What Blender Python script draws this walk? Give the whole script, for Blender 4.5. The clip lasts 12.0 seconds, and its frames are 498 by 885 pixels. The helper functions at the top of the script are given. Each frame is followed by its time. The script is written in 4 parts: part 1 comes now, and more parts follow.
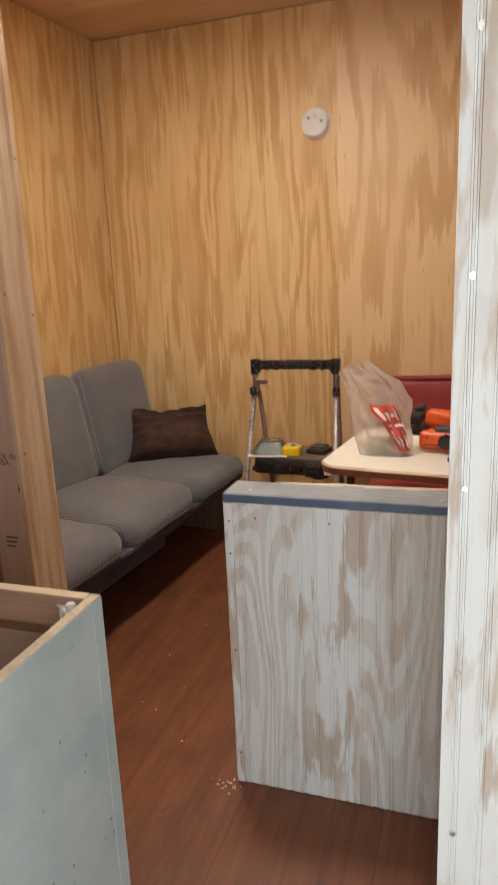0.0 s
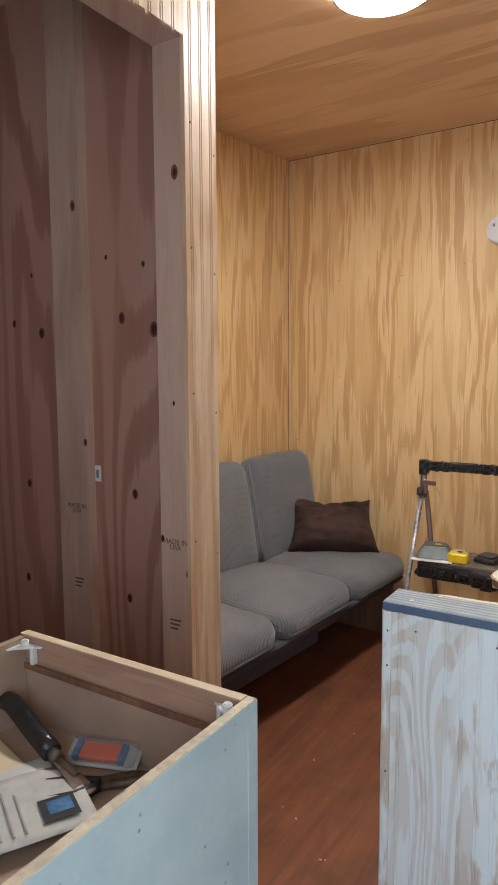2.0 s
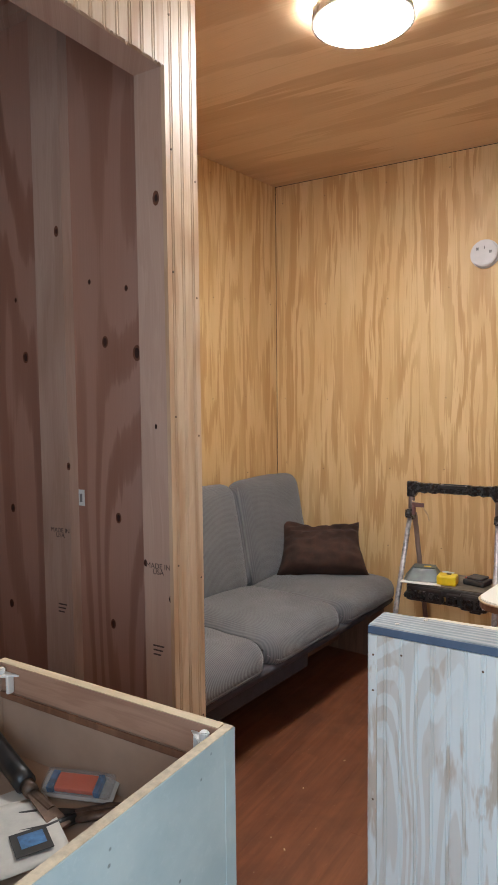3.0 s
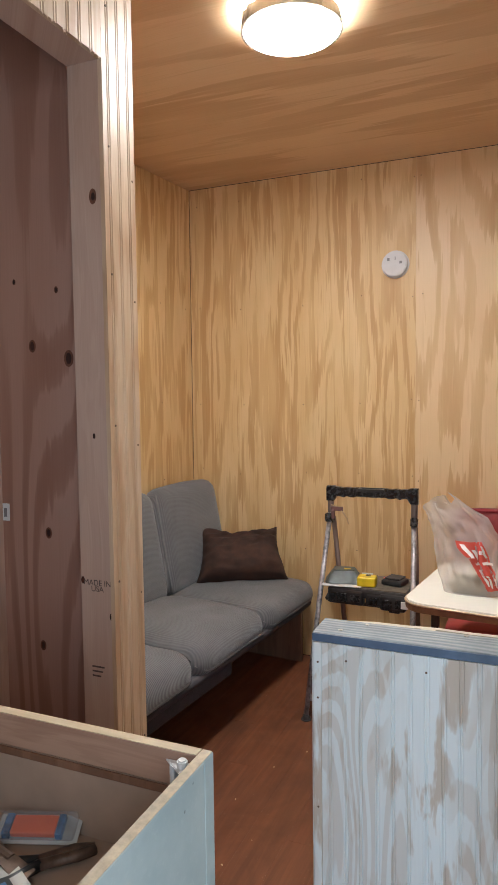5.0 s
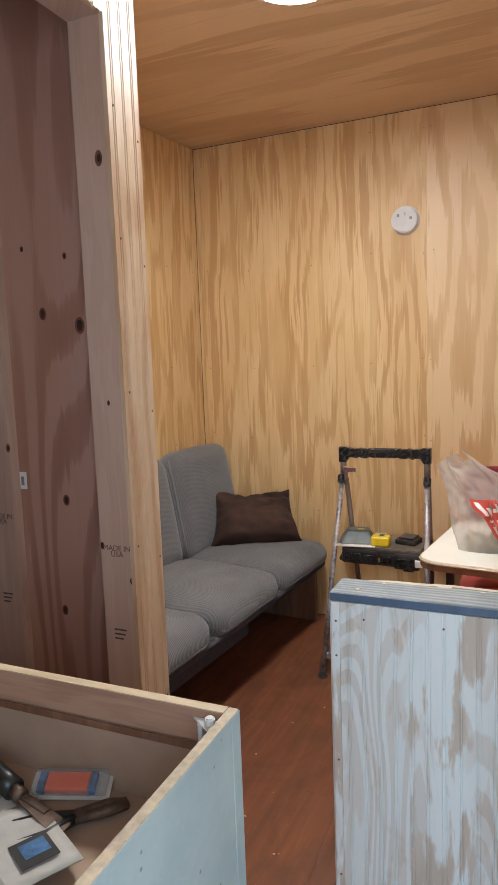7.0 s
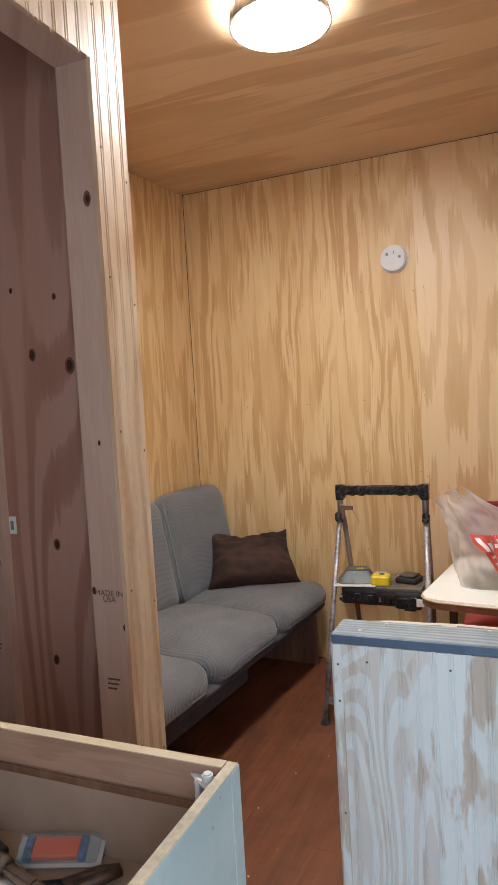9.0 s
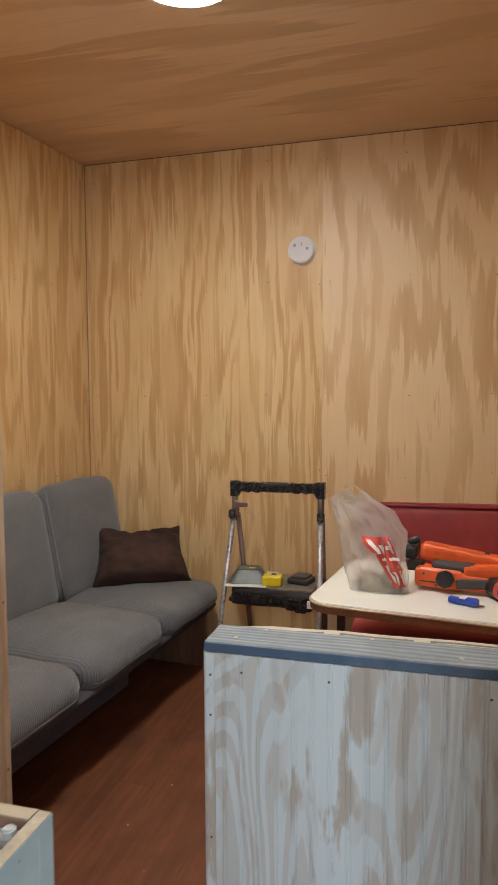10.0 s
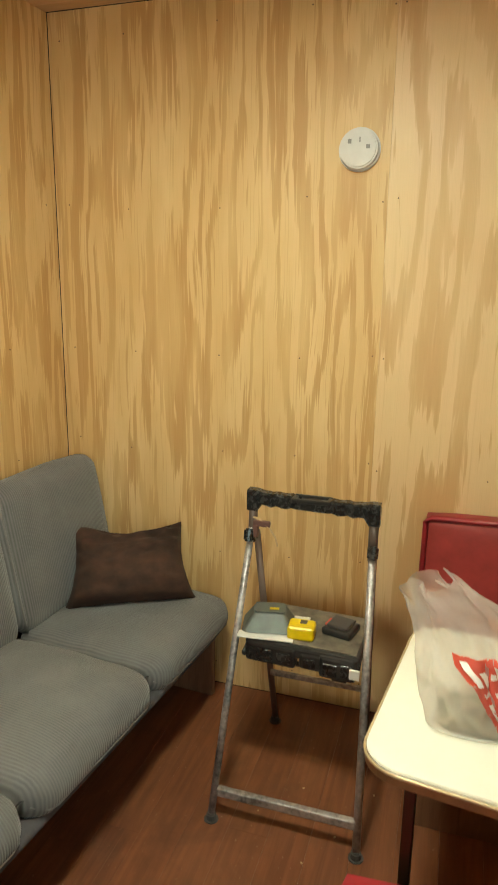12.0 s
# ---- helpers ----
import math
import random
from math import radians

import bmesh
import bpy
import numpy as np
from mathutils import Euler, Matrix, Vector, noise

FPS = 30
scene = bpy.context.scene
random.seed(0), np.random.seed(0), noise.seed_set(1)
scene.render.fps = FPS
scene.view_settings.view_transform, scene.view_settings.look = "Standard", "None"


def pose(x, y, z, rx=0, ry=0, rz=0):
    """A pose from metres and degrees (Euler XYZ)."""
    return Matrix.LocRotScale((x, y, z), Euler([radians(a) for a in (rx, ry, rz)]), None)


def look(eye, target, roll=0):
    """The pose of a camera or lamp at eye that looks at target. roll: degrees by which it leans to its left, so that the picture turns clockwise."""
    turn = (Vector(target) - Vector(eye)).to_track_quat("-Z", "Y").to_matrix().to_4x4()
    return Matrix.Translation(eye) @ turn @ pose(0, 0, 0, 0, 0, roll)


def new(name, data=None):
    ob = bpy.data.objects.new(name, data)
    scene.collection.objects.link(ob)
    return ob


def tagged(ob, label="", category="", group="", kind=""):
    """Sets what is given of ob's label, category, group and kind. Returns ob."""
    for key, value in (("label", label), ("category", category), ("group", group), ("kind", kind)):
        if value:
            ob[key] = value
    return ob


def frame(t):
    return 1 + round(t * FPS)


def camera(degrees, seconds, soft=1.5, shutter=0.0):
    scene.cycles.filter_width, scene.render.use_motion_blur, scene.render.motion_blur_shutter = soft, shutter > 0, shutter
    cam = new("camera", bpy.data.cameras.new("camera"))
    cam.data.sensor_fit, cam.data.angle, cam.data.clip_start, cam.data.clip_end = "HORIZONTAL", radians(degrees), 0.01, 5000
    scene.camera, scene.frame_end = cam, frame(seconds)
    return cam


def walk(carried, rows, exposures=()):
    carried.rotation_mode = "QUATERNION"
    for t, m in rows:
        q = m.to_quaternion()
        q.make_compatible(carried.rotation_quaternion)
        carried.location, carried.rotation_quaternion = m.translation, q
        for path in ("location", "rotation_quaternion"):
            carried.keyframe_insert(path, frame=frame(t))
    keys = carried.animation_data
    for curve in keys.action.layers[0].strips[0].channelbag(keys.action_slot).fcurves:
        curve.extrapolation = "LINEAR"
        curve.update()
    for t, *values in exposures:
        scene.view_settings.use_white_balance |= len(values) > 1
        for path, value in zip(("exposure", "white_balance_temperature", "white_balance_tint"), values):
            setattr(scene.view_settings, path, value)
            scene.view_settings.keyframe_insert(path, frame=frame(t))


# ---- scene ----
cam = camera(41.1, 12.0, 1.4, 0.3)
PATH = [
    (0, (0.108, 0.151, 1.384), (-0.508, 1.995, 0.914), -2.5),
    (0.2, (0.145, 0.127, 1.43), (-0.541, 1.957, 1.006), -0.8),
    (0.5, (0.158, 0.146, 1.427), (-0.611, 1.951, 1.037), -0.9),
    (1, (0.15, 0.13, 1.429), (-0.672, 1.922, 1.089), -0.1),
    (1.5, (0.122, 0.13, 1.424), (-0.814, 1.881, 1.181), -0.3),
    (2, (0.104, 0.129, 1.425), (-0.96, 1.81, 1.221), -0.3),
    (2.5, (0.113, 0.137, 1.425), (-0.968, 1.813, 1.271), -0.8),
    (3, (0.123, 0.145, 1.425), (-0.925, 1.842, 1.289), -0.6),
    (3.5, (0.119, 0.147, 1.421), (-0.876, 1.877, 1.286), -0.8),
    (5.5, (-0.03, 0.121, 1.437), (-0.779, 1.971, 1.312), -0.6),
    (6, (-0.051, 0.123, 1.436), (-0.948, 1.903, 1.276), -0.8),
    (6.5, (-0.03, 0.119, 1.439), (-0.867, 1.924, 1.242), -1.3),
    (7, (-0.003, 0.121, 1.435), (-0.801, 1.939, 1.199), -2.1),
    (9, (-0.015, 0.152, 1.422), (-0.799, 1.989, 1.31), -3.3),
    (9.5, (-0.028, 0.16, 1.416), (-0.645, 2.056, 1.263), -0.3),
    (10, (0.001, 0.319, 1.391), (-0.53, 2.242, 1.26), -0.3),
    (10.5, (0.033, 0.46, 1.377), (-0.495, 2.379, 1.176), -2.9),
    (11, (-0.089, 0.786, 1.342), (-0.637, 2.673, 0.969), 0.5),
    (11.5, (-0.239, 1.047, 1.515), (-0.795, 2.911, 1.05), 0.4),
    (12, (-0.258, 1.204, 1.67), (-0.837, 3.062, 1.21), 0.8),
]
EXPOSURES = ((0.0, 0.0, 7300, 14), (0.5, -0.24, 7600, 19), (1.5, 0.1, 6150, 8), (2.5, 0.25, 6000, 7), (5.5, 0.18, 6000, 7), (6.5, 0.25, 6000, 7), (9.0, 0.25, 5950, 7), (9.5, 0.15, 5950, 5), (10.0, -0.08, 6200, 6), (10.5, 0.0, 6350, 8), (11.2, 0.08, 6600, 6), (11.5, 0.2, 7050, -5), (11.7, 0.32, 7250, -13), (12.0, 0.40, 7200, -16))
walk(cam, [(t, look(eye, target, roll)) for t, eye, target, roll in PATH], EXPOSURES)

# ---- light ----
world = bpy.data.worlds.new("sky")
scene.world = world
world.use_nodes = True
wn = world.node_tree.nodes
sky = wn.new("ShaderNodeTexSky")
sky.sky_type, sky.sun_disc = "NISHITA", False
sky.sun_elevation, sky.sun_rotation = radians(40), radians(200)
world.node_tree.links.new(sky.outputs[0], wn["Background"].inputs[0])
wn["Background"].inputs[1].default_value = 0.12


def area_lamp(name, m, sx, sy, power, colour):
    data = bpy.data.lights.new(name, "AREA")
    data.shape, data.size, data.size_y, data.energy, data.color = "RECTANGLE", sx, sy, power, colour
    ob = new(name, data)
    ob.matrix_world = m
    return ob


# the open doorway behind the walker lets the daylight in
area_lamp("daylight_in_doorway", look((0.32, -0.43, 1.10), (0.25, 2.0, 1.0)), 0.84, 2.0, 26, (0.74, 0.87, 1.0))

# ---- shader helpers ----


def material(name):
    m = bpy.data.materials.new(name)
    m.use_nodes = True
    return m, m.node_tree, m.node_tree.nodes["Principled BSDF"]


def feed(nt, socket, value):
    if isinstance(value, bpy.types.NodeSocket):
        nt.links.new(value, socket)
    elif isinstance(value, (tuple, list)) and len(value) == 3 and socket.type == "RGBA":
        socket.default_value = (*value, 1)
    else:
        socket.default_value = value


def coords(nt):
    sep = nt.nodes.new("ShaderNodeSeparateXYZ")
    nt.links.new(nt.nodes.new("ShaderNodeTexCoord").outputs["Object"], sep.inputs[0])
    return sep.outputs[0], sep.outputs[1], sep.outputs[2]


def calc(nt, op, a, b=0.0, c=0.0):
    n = nt.nodes.new("ShaderNodeMath")
    n.operation = op
    feed(nt, n.inputs[0], a), feed(nt, n.inputs[1], b), feed(nt, n.inputs[2], c)
    return n.outputs[0]


def vec(nt, x, y, z):
    n = nt.nodes.new("ShaderNodeCombineXYZ")
    feed(nt, n.inputs[0], x), feed(nt, n.inputs[1], y), feed(nt, n.inputs[2], z)
    return n.outputs[0]


def grain(nt, vector, scale=1.0, detail=2.0, rough=0.5, twist=0.0):
    n = nt.nodes.new("ShaderNodeTexNoise")
    feed(nt, n.inputs["Vector"], vector)
    n.inputs["Scale"].default_value, n.inputs["Detail"].default_value = scale, detail
    n.inputs["Roughness"].default_value, n.inputs["Distortion"].default_value = rough, twist
    return n.outputs["Fac"]


def ramp(nt, fac, stops, hard=False):
    n = nt.nodes.new("ShaderNodeValToRGB")
    feed(nt, n.inputs[0], fac)
    r = n.color_ramp
    if hard:
        r.interpolation = "CONSTANT"
    while len(r.elements) < len(stops):
        r.elements.new(0.5)
    for e, (p, c) in zip(r.elements, stops):
        e.position, e.color = p, (*c, 1) if isinstance(c, tuple) else (c, c, c, 1)
    return n.outputs[0]


def blend(nt, fac, a, b, mode="MIX"):
    n = nt.nodes.new("ShaderNodeMix")
    n.data_type, n.blend_type = "RGBA", mode
    feed(nt, n.inputs[0], fac), feed(nt, n.inputs[6], a), feed(nt, n.inputs[7], b)
    return n.outputs[2]


def relief(nt, bsdf, height, strength=0.3, distance=0.002):
    n = nt.nodes.new("ShaderNodeBump")
    n.inputs["Strength"].default_value, n.inputs["Distance"].default_value = strength, distance
    nt.links.new(height, n.inputs["Height"])
    nt.links.new(n.outputs[0], bsdf.inputs["Normal"])


def piece_random(nt):
    return nt.nodes.new("ShaderNodeObjectInfo").outputs["Random"]


def plain(name, colour, rough=0.6, metal=0.0, vary=0.12, scale=30.0, bump=0.15, sheen=0.12):
    """A plain finish with faint blotches, grime and grain."""
    m, nt, b = material(name)
    x, y, z = coords(nt)
    n = grain(nt, vec(nt, x, y, z), scale, 4, 0.6)
    big = grain(nt, vec(nt, x, y, z), scale * 0.13, 3, 0.6)
    dark = tuple(c * (1 - 1.6 * vary) for c in colour)
    light = tuple(min(1, c * (1 + vary)) for c in colour)
    mixed = calc(nt, "ADD", calc(nt, "MULTIPLY", n, 0.5), calc(nt, "MULTIPLY", big, 0.5))
    feed(nt, b.inputs["Base Color"], ramp(nt, mixed, ((0.33, dark), (0.66, light))))
    feed(nt, b.inputs["Roughness"], ramp(nt, n, ((0.2, max(0, rough - sheen)), (0.8, min(1, rough + sheen)))))
    b.inputs["Metallic"].default_value = metal
    if bump:
        relief(nt, b, n, bump, 0.001)
    return m


def wood(name, pale, deep, axes="wall", bands=9.0, streak=0.55, rough=0.5, cross=1.0, red=None, gloss=0.5, tight=1.0, ragged=1.0, stir=5.5, thin_lines=False):
    """Plain-sawn or rotary-cut softwood: flame-shaped bands, jagged streaks and fine fibres along the grain."""
    m, nt, b = material(name)
    x, y, z = coords(nt)
    if axes == "wall":
        u, w = calc(nt, "ADD", x, y), z
    elif axes == "across":
        u, w = y, x
    elif axes == "along":
        u, w = x, y
    else:
        u, w = calc(nt, "ADD", y, z), x
    r = piece_random(nt)
    shift = calc(nt, "MULTIPLY", r, 37.0)
    u = calc(nt, "ADD", calc(nt, "MULTIPLY", u, calc(nt, "MULTIPLY_ADD", r, 0.5 * cross, 0.75 * cross)), shift)
    sway = calc(nt, "MULTIPLY", grain(nt, vec(nt, calc(nt, "MULTIPLY", u, 2.0), shift, calc(nt, "MULTIPLY", w, 1.3)), 1, 3), 0.055)
    us = calc(nt, "ADD", u, sway)
    tips = grain(nt, vec(nt, calc(nt, "MULTIPLY", us, 130.0), 2.0, calc(nt, "MULTIPLY", w, 1.5)), 1, 2, 0.6)
    wj = calc(nt, "MULTIPLY_ADD", tips, 0.13 * ragged, w)
    field = grain(nt, vec(nt, calc(nt, "MULTIPLY", us, 2.6 * tight), 0.0, calc(nt, "MULTIPLY", wj, 0.42)), 1, 2, 0.45, 0.25)
    jag = grain(nt, vec(nt, calc(nt, "MULTIPLY", us, 38.0 * tight), 3.0, calc(nt, "MULTIPLY", wj, 3.6)), 1, 3, 0.55, 0.7)
    fine = grain(nt, vec(nt, calc(nt, "MULTIPLY", us, 260.0), 5.0, calc(nt, "MULTIPLY", w, 5.0)), 1, 3, 0.65)
    wave = calc(nt, "SINE", calc(nt, "ADD", calc(nt, "MULTIPLY", field, 6.283 * bands), calc(nt, "MULTIPLY", jag, stir)))
    band = calc(nt, "MULTIPLY_ADD", wave, 0.5, 0.5)
    lines = ramp(nt, band, ((0.50, 0.0), (0.78, 0.55), (0.97, 1.0)) if thin_lines else ((0.38, 0.0), (0.58, 0.5), (0.80, 1.0)))
    patch = ramp(nt, jag, ((0.47, 0.0), (0.53, 1.0)))
    mask = calc(nt, "MULTIPLY", calc(nt, "ADD", calc(nt, "MULTIPLY", lines, 0.72 if thin_lines else 0.55), calc(nt, "MULTIPLY", patch, 0.28 if thin_lines else 0.45)), streak)
    col = blend(nt, mask, pale, deep)
    tone = grain(nt, vec(nt, calc(nt, "MULTIPLY", u, 1.7), 9.0, calc(nt, "MULTIPLY", w, 0.8)), 1, 2)
    col = blend(nt, ramp(nt, tone, ((0.35, 0.0), (0.7, 0.35))), col, red or deep)
    col = blend(nt, calc(nt, "MULTIPLY", fine, 0.28), col, tuple(c * 0.45 for c in deep))
    feed(nt, b.inputs["Base Color"], col)
    feed(nt, b.inputs["Roughness"], ramp(nt, fine, ((0.3, rough - 0.08), (0.7, rough + 0.12))))
    b.inputs["Specular IOR Level"].default_value = gloss
    relief(nt, b, calc(nt, "ADD", calc(nt, "MULTIPLY", fine, 0.6), calc(nt, "MULTIPLY", mask, 0.4)), 0.22, 0.0015)
    return m


def rotary_ply(name, pale, deep, rich, axes="wall", fine=1.0, tall=1.0, ragged=1.0, contrast=0.9, plainest=0.35, bands=9.0):
    """Rotary-cut softwood veneer: ragged flames of late wood, plain zones, fine fibres."""
    m, nt, b = material(name)
    x, y, z = coords(nt)
    r = piece_random(nt)
    along = z if axes == "wall" else x
    u = calc(nt, "MULTIPLY_ADD", r, 41.0, calc(nt, "ADD", x, y) if axes == "wall" else y)

    def field(fu, fw, seed, detail=2.0, rough=0.5, w=along, across=u, twist=0.0):
        return grain(nt, vec(nt, calc(nt, "MULTIPLY", across, fu * fine), seed, calc(nt, "MULTIPLY", w, fw * tall)), 1, detail, rough, twist)

    us = calc(nt, "MULTIPLY_ADD", field(1.6, 1.3, 1.0), 0.05, u)
    tips = field(120.0, 2.0, 2.0, 2.0, 0.6, along, us)
    fine_tips = field(340.0, 3.5, 4.0, 1.0, 0.5, along, us)
    wj = calc(nt, "MULTIPLY_ADD", fine_tips, 0.06 * ragged, calc(nt, "MULTIPLY_ADD", tips, 0.17 * ragged, along))
    rings = field(3.0, 0.75, 6.0, 1.5, 0.45, wj, us, 0.2)
    streaks = field(30.0, 2.6, 8.0, 3.0, 0.6, wj, us, 0.4)
    phase = calc(nt, "ADD", calc(nt, "MULTIPLY", rings, 6.283 * bands), calc(nt, "MULTIPLY", streaks, 3.0 + 7.0 * ragged))
    wave = calc(nt, "MULTIPLY_ADD", calc(nt, "SINE", phase), 0.5, 0.5)
    late = ramp(nt, wave, ((0.42, 0.0), (0.60, 0.70), (0.90, 1.0)))
    zone = ramp(nt, field(5.0, 0.9, 11.0, 2.0), ((0.38, plainest), (0.58, 1.0)))
    mask = calc(nt, "MULTIPLY", late, zone)
    col = blend(nt, calc(nt, "MULTIPLY", mask, contrast), pale, deep)
    line = ramp(nt, field(85.0, 1.8, 14.0, 2.0, 0.5, wj, us), ((0.58, 0.0), (0.67, 0.7)))
    col = blend(nt, calc(nt, "MULTIPLY", calc(nt, "MULTIPLY", line, zone), min(1.0, 0.6 * ragged)), col, tuple(c * 0.85 for c in deep))
    warm = ramp(nt, field(2.6, 1.2, 17.0, 3.0, 0.6), ((0.36, 0.0), (0.66, 0.55)))
    col = blend(nt, warm, col, rich, "MIX")
    col = blend(nt, calc(nt, "MULTIPLY", mask, 0.30 * contrast), col, deep)
    fibre = field(430.0, 7.0, 20.0, 3.0, 0.65, along, us)
    col = blend(nt, calc(nt, "MULTIPLY", fibre, 0.24), col, tuple(c * 0.5 for c in deep))
    feed(nt, b.inputs["Base Color"], col)
    feed(nt, b.inputs["Roughness"], ramp(nt, fibre, ((0.3, 0.38), (0.7, 0.55))))
    relief(nt, b, calc(nt, "ADD", calc(nt, "MULTIPLY", fibre, 0.6), calc(nt, "MULTIPLY", mask, 0.4)), 0.2, 0.0012)
    return m


def whitewash(name, bare, paint):
    """Beaded plywood, thinly painted: the coat holds in bands of the grain and is worn off in tall patches."""
    m, nt, b = material(name)
    x, y, z = coords(nt)
    r = piece_random(nt)
    u = calc(nt, "MULTIPLY_ADD", r, 17.0, calc(nt, "ADD", x, y))

    def field(fu, fw, seed, detail=2.0, rough=0.5):
        return grain(nt, vec(nt, calc(nt, "MULTIPLY", u, fu), seed, calc(nt, "MULTIPLY", z, fw)), 1, detail, rough, 0.3)

    rings = field(6.0, 0.75, 1.0, 1.0, 0.4)
    wave = calc(nt, "SINE", calc(nt, "ADD", calc(nt, "MULTIPLY", rings, 6.283 * 21), calc(nt, "MULTIPLY", field(44.0, 4.0, 2.0), 2.2)))
    bands = ramp(nt, calc(nt, "MULTIPLY_ADD", wave, 0.5, 0.5), ((0.42, 0.0), (0.62, 1.0)))
    grained = ramp(nt, field(3.2, 1.2, 5.0), ((0.47, 0.0), (0.53, 1.0)))
    worn = ramp(nt, field(16.0, 3.2, 7.0, 4.0, 0.6), ((0.425, 0.10), (0.455, 0.45), (0.485, 0.95)))
    banded = calc(nt, "MULTIPLY_ADD", bands, 0.55, 0.36)
    cover = blend(nt, grained, worn, blend(nt, 0.35, banded, worn))
    brushed = field(150.0, 2.5, 9.0, 3.0, 0.6)
    soiled = field(5.0, 4.0, 12.0, 4.0, 0.6)
    coat = blend(nt, calc(nt, "MULTIPLY", brushed, 0.30), paint, tuple(c * 0.80 for c in paint))
    wood_tone = blend(nt, soiled, bare, tuple(c * 0.82 for c in bare))
    feed(nt, b.inputs["Base Color"], blend(nt, cover, wood_tone, coat))
    feed(nt, b.inputs["Roughness"], ramp(nt, brushed, ((0.3, 0.45), (0.7, 0.62))))
    relief(nt, b, calc(nt, "ADD", brushed, calc(nt, "MULTIPLY", bands, 0.4)), 0.2, 0.0012)
    return m


def weathered(name, pale, deep, stripe):
    """Weathered board with raised ridges of grain along its length."""
    m, nt, b = material(name)
    x, y, z = coords(nt)
    drift = grain(nt, vec(nt, calc(nt, "MULTIPLY", x, 2.2), calc(nt, "MULTIPLY", y, 14.0), z), 1, 3, 0.5)
    wave = calc(nt, "SINE", calc(nt, "ADD", calc(nt, "MULTIPLY", y, 6.283 / stripe), calc(nt, "MULTIPLY", drift, 15.0)))
    ridge = calc(nt, "MULTIPLY_ADD", wave, 0.5, 0.5)
    fibre = grain(nt, vec(nt, calc(nt, "MULTIPLY", x, 9.0), calc(nt, "MULTIPLY", y, 260.0), calc(nt, "MULTIPLY", z, 260.0)), 1, 3, 0.6)
    blot = grain(nt, vec(nt, x, y, z), 9, 4, 0.6)
    col = blend(nt, ramp(nt, ridge, ((0.25, 0.0), (0.8, 1.0))), deep, pale)
    col = blend(nt, ramp(nt, blot, ((0.42, 0.0), (0.66, 0.55))), col, tuple(c * 0.62 for c in deep))
    col = blend(nt, calc(nt, "MULTIPLY", fibre, 0.35), col, tuple(c * 0.6 for c in deep))
    feed(nt, b.inputs["Base Color"], col)
    b.inputs["Roughness"].default_value = 0.62
    relief(nt, b, calc(nt, "ADD", ridge, calc(nt, "MULTIPLY", fibre, 0.5)), 0.5, 0.002)
    return m


plywood = rotary_ply("plywood", (0.77, 0.55, 0.285), (0.465, 0.240, 0.080), (0.61, 0.37, 0.145), fine=1.95, tall=1.1, bands=6.5, ragged=0.9, contrast=0.66)
# right-hand end-wall sheets: calmer grain, with the daylight on them painted in as paler tones
daylit_plywood = rotary_ply("daylit_plywood", (0.79, 0.58, 0.34), (0.52, 0.295, 0.12), (0.68, 0.445, 0.225), fine=1.0, tall=0.85, ragged=0.6, contrast=0.75, plainest=0.4, bands=7.0)
ceiling_ply = rotary_ply("ceiling_plywood", (0.77, 0.555, 0.345), (0.52, 0.315, 0.16), (0.64, 0.415, 0.235), "across", 0.7, 0.6, 0.5, 0.65, 0.3, 6.0)
closet_ply = rotary_ply("closet_plywood", (0.53, 0.32, 0.245), (0.27, 0.112, 0.070), (0.43, 0.205, 0.135), "wall", 0.9, 0.5, 0.16, 0.62, 0.6, 11.0)
stud_wood = wood("stud_wood", (0.60, 0.42, 0.335), (0.41, 0.25, 0.175), "wall", 7, 0.6, 0.66, ragged=0.1, tight=0.8, stir=1.5, thin_lines=True)
bead_wood = wood("bead_plywood", (0.74, 0.57, 0.41), (0.49, 0.30, 0.175), "wall", 14, 0.85, 0.48, stir=2.5, ragged=0.4, thin_lines=True)
washed = whitewash("whitewashed_plywood", (0.555, 0.46, 0.365), (0.755, 0.795, 0.785))
cap_wood = weathered("weathered_cap", (0.355, 0.375, 0.385), (0.225, 0.26, 0.295), 0.0175)
rail_wood = wood("rail_wood", (0.47, 0.29, 0.20), (0.29, 0.15, 0.10), "board", 6, 0.6, 0.6)
pale_board = wood("pale_board", (0.70, 0.58, 0.40), (0.58, 0.44, 0.27), "board", 4, 0.5, 0.6)
brown_wood = wood("stained_wood", (0.26, 0.13, 0.075), (0.15, 0.07, 0.04), "wall", 6, 0.7, 0.45)


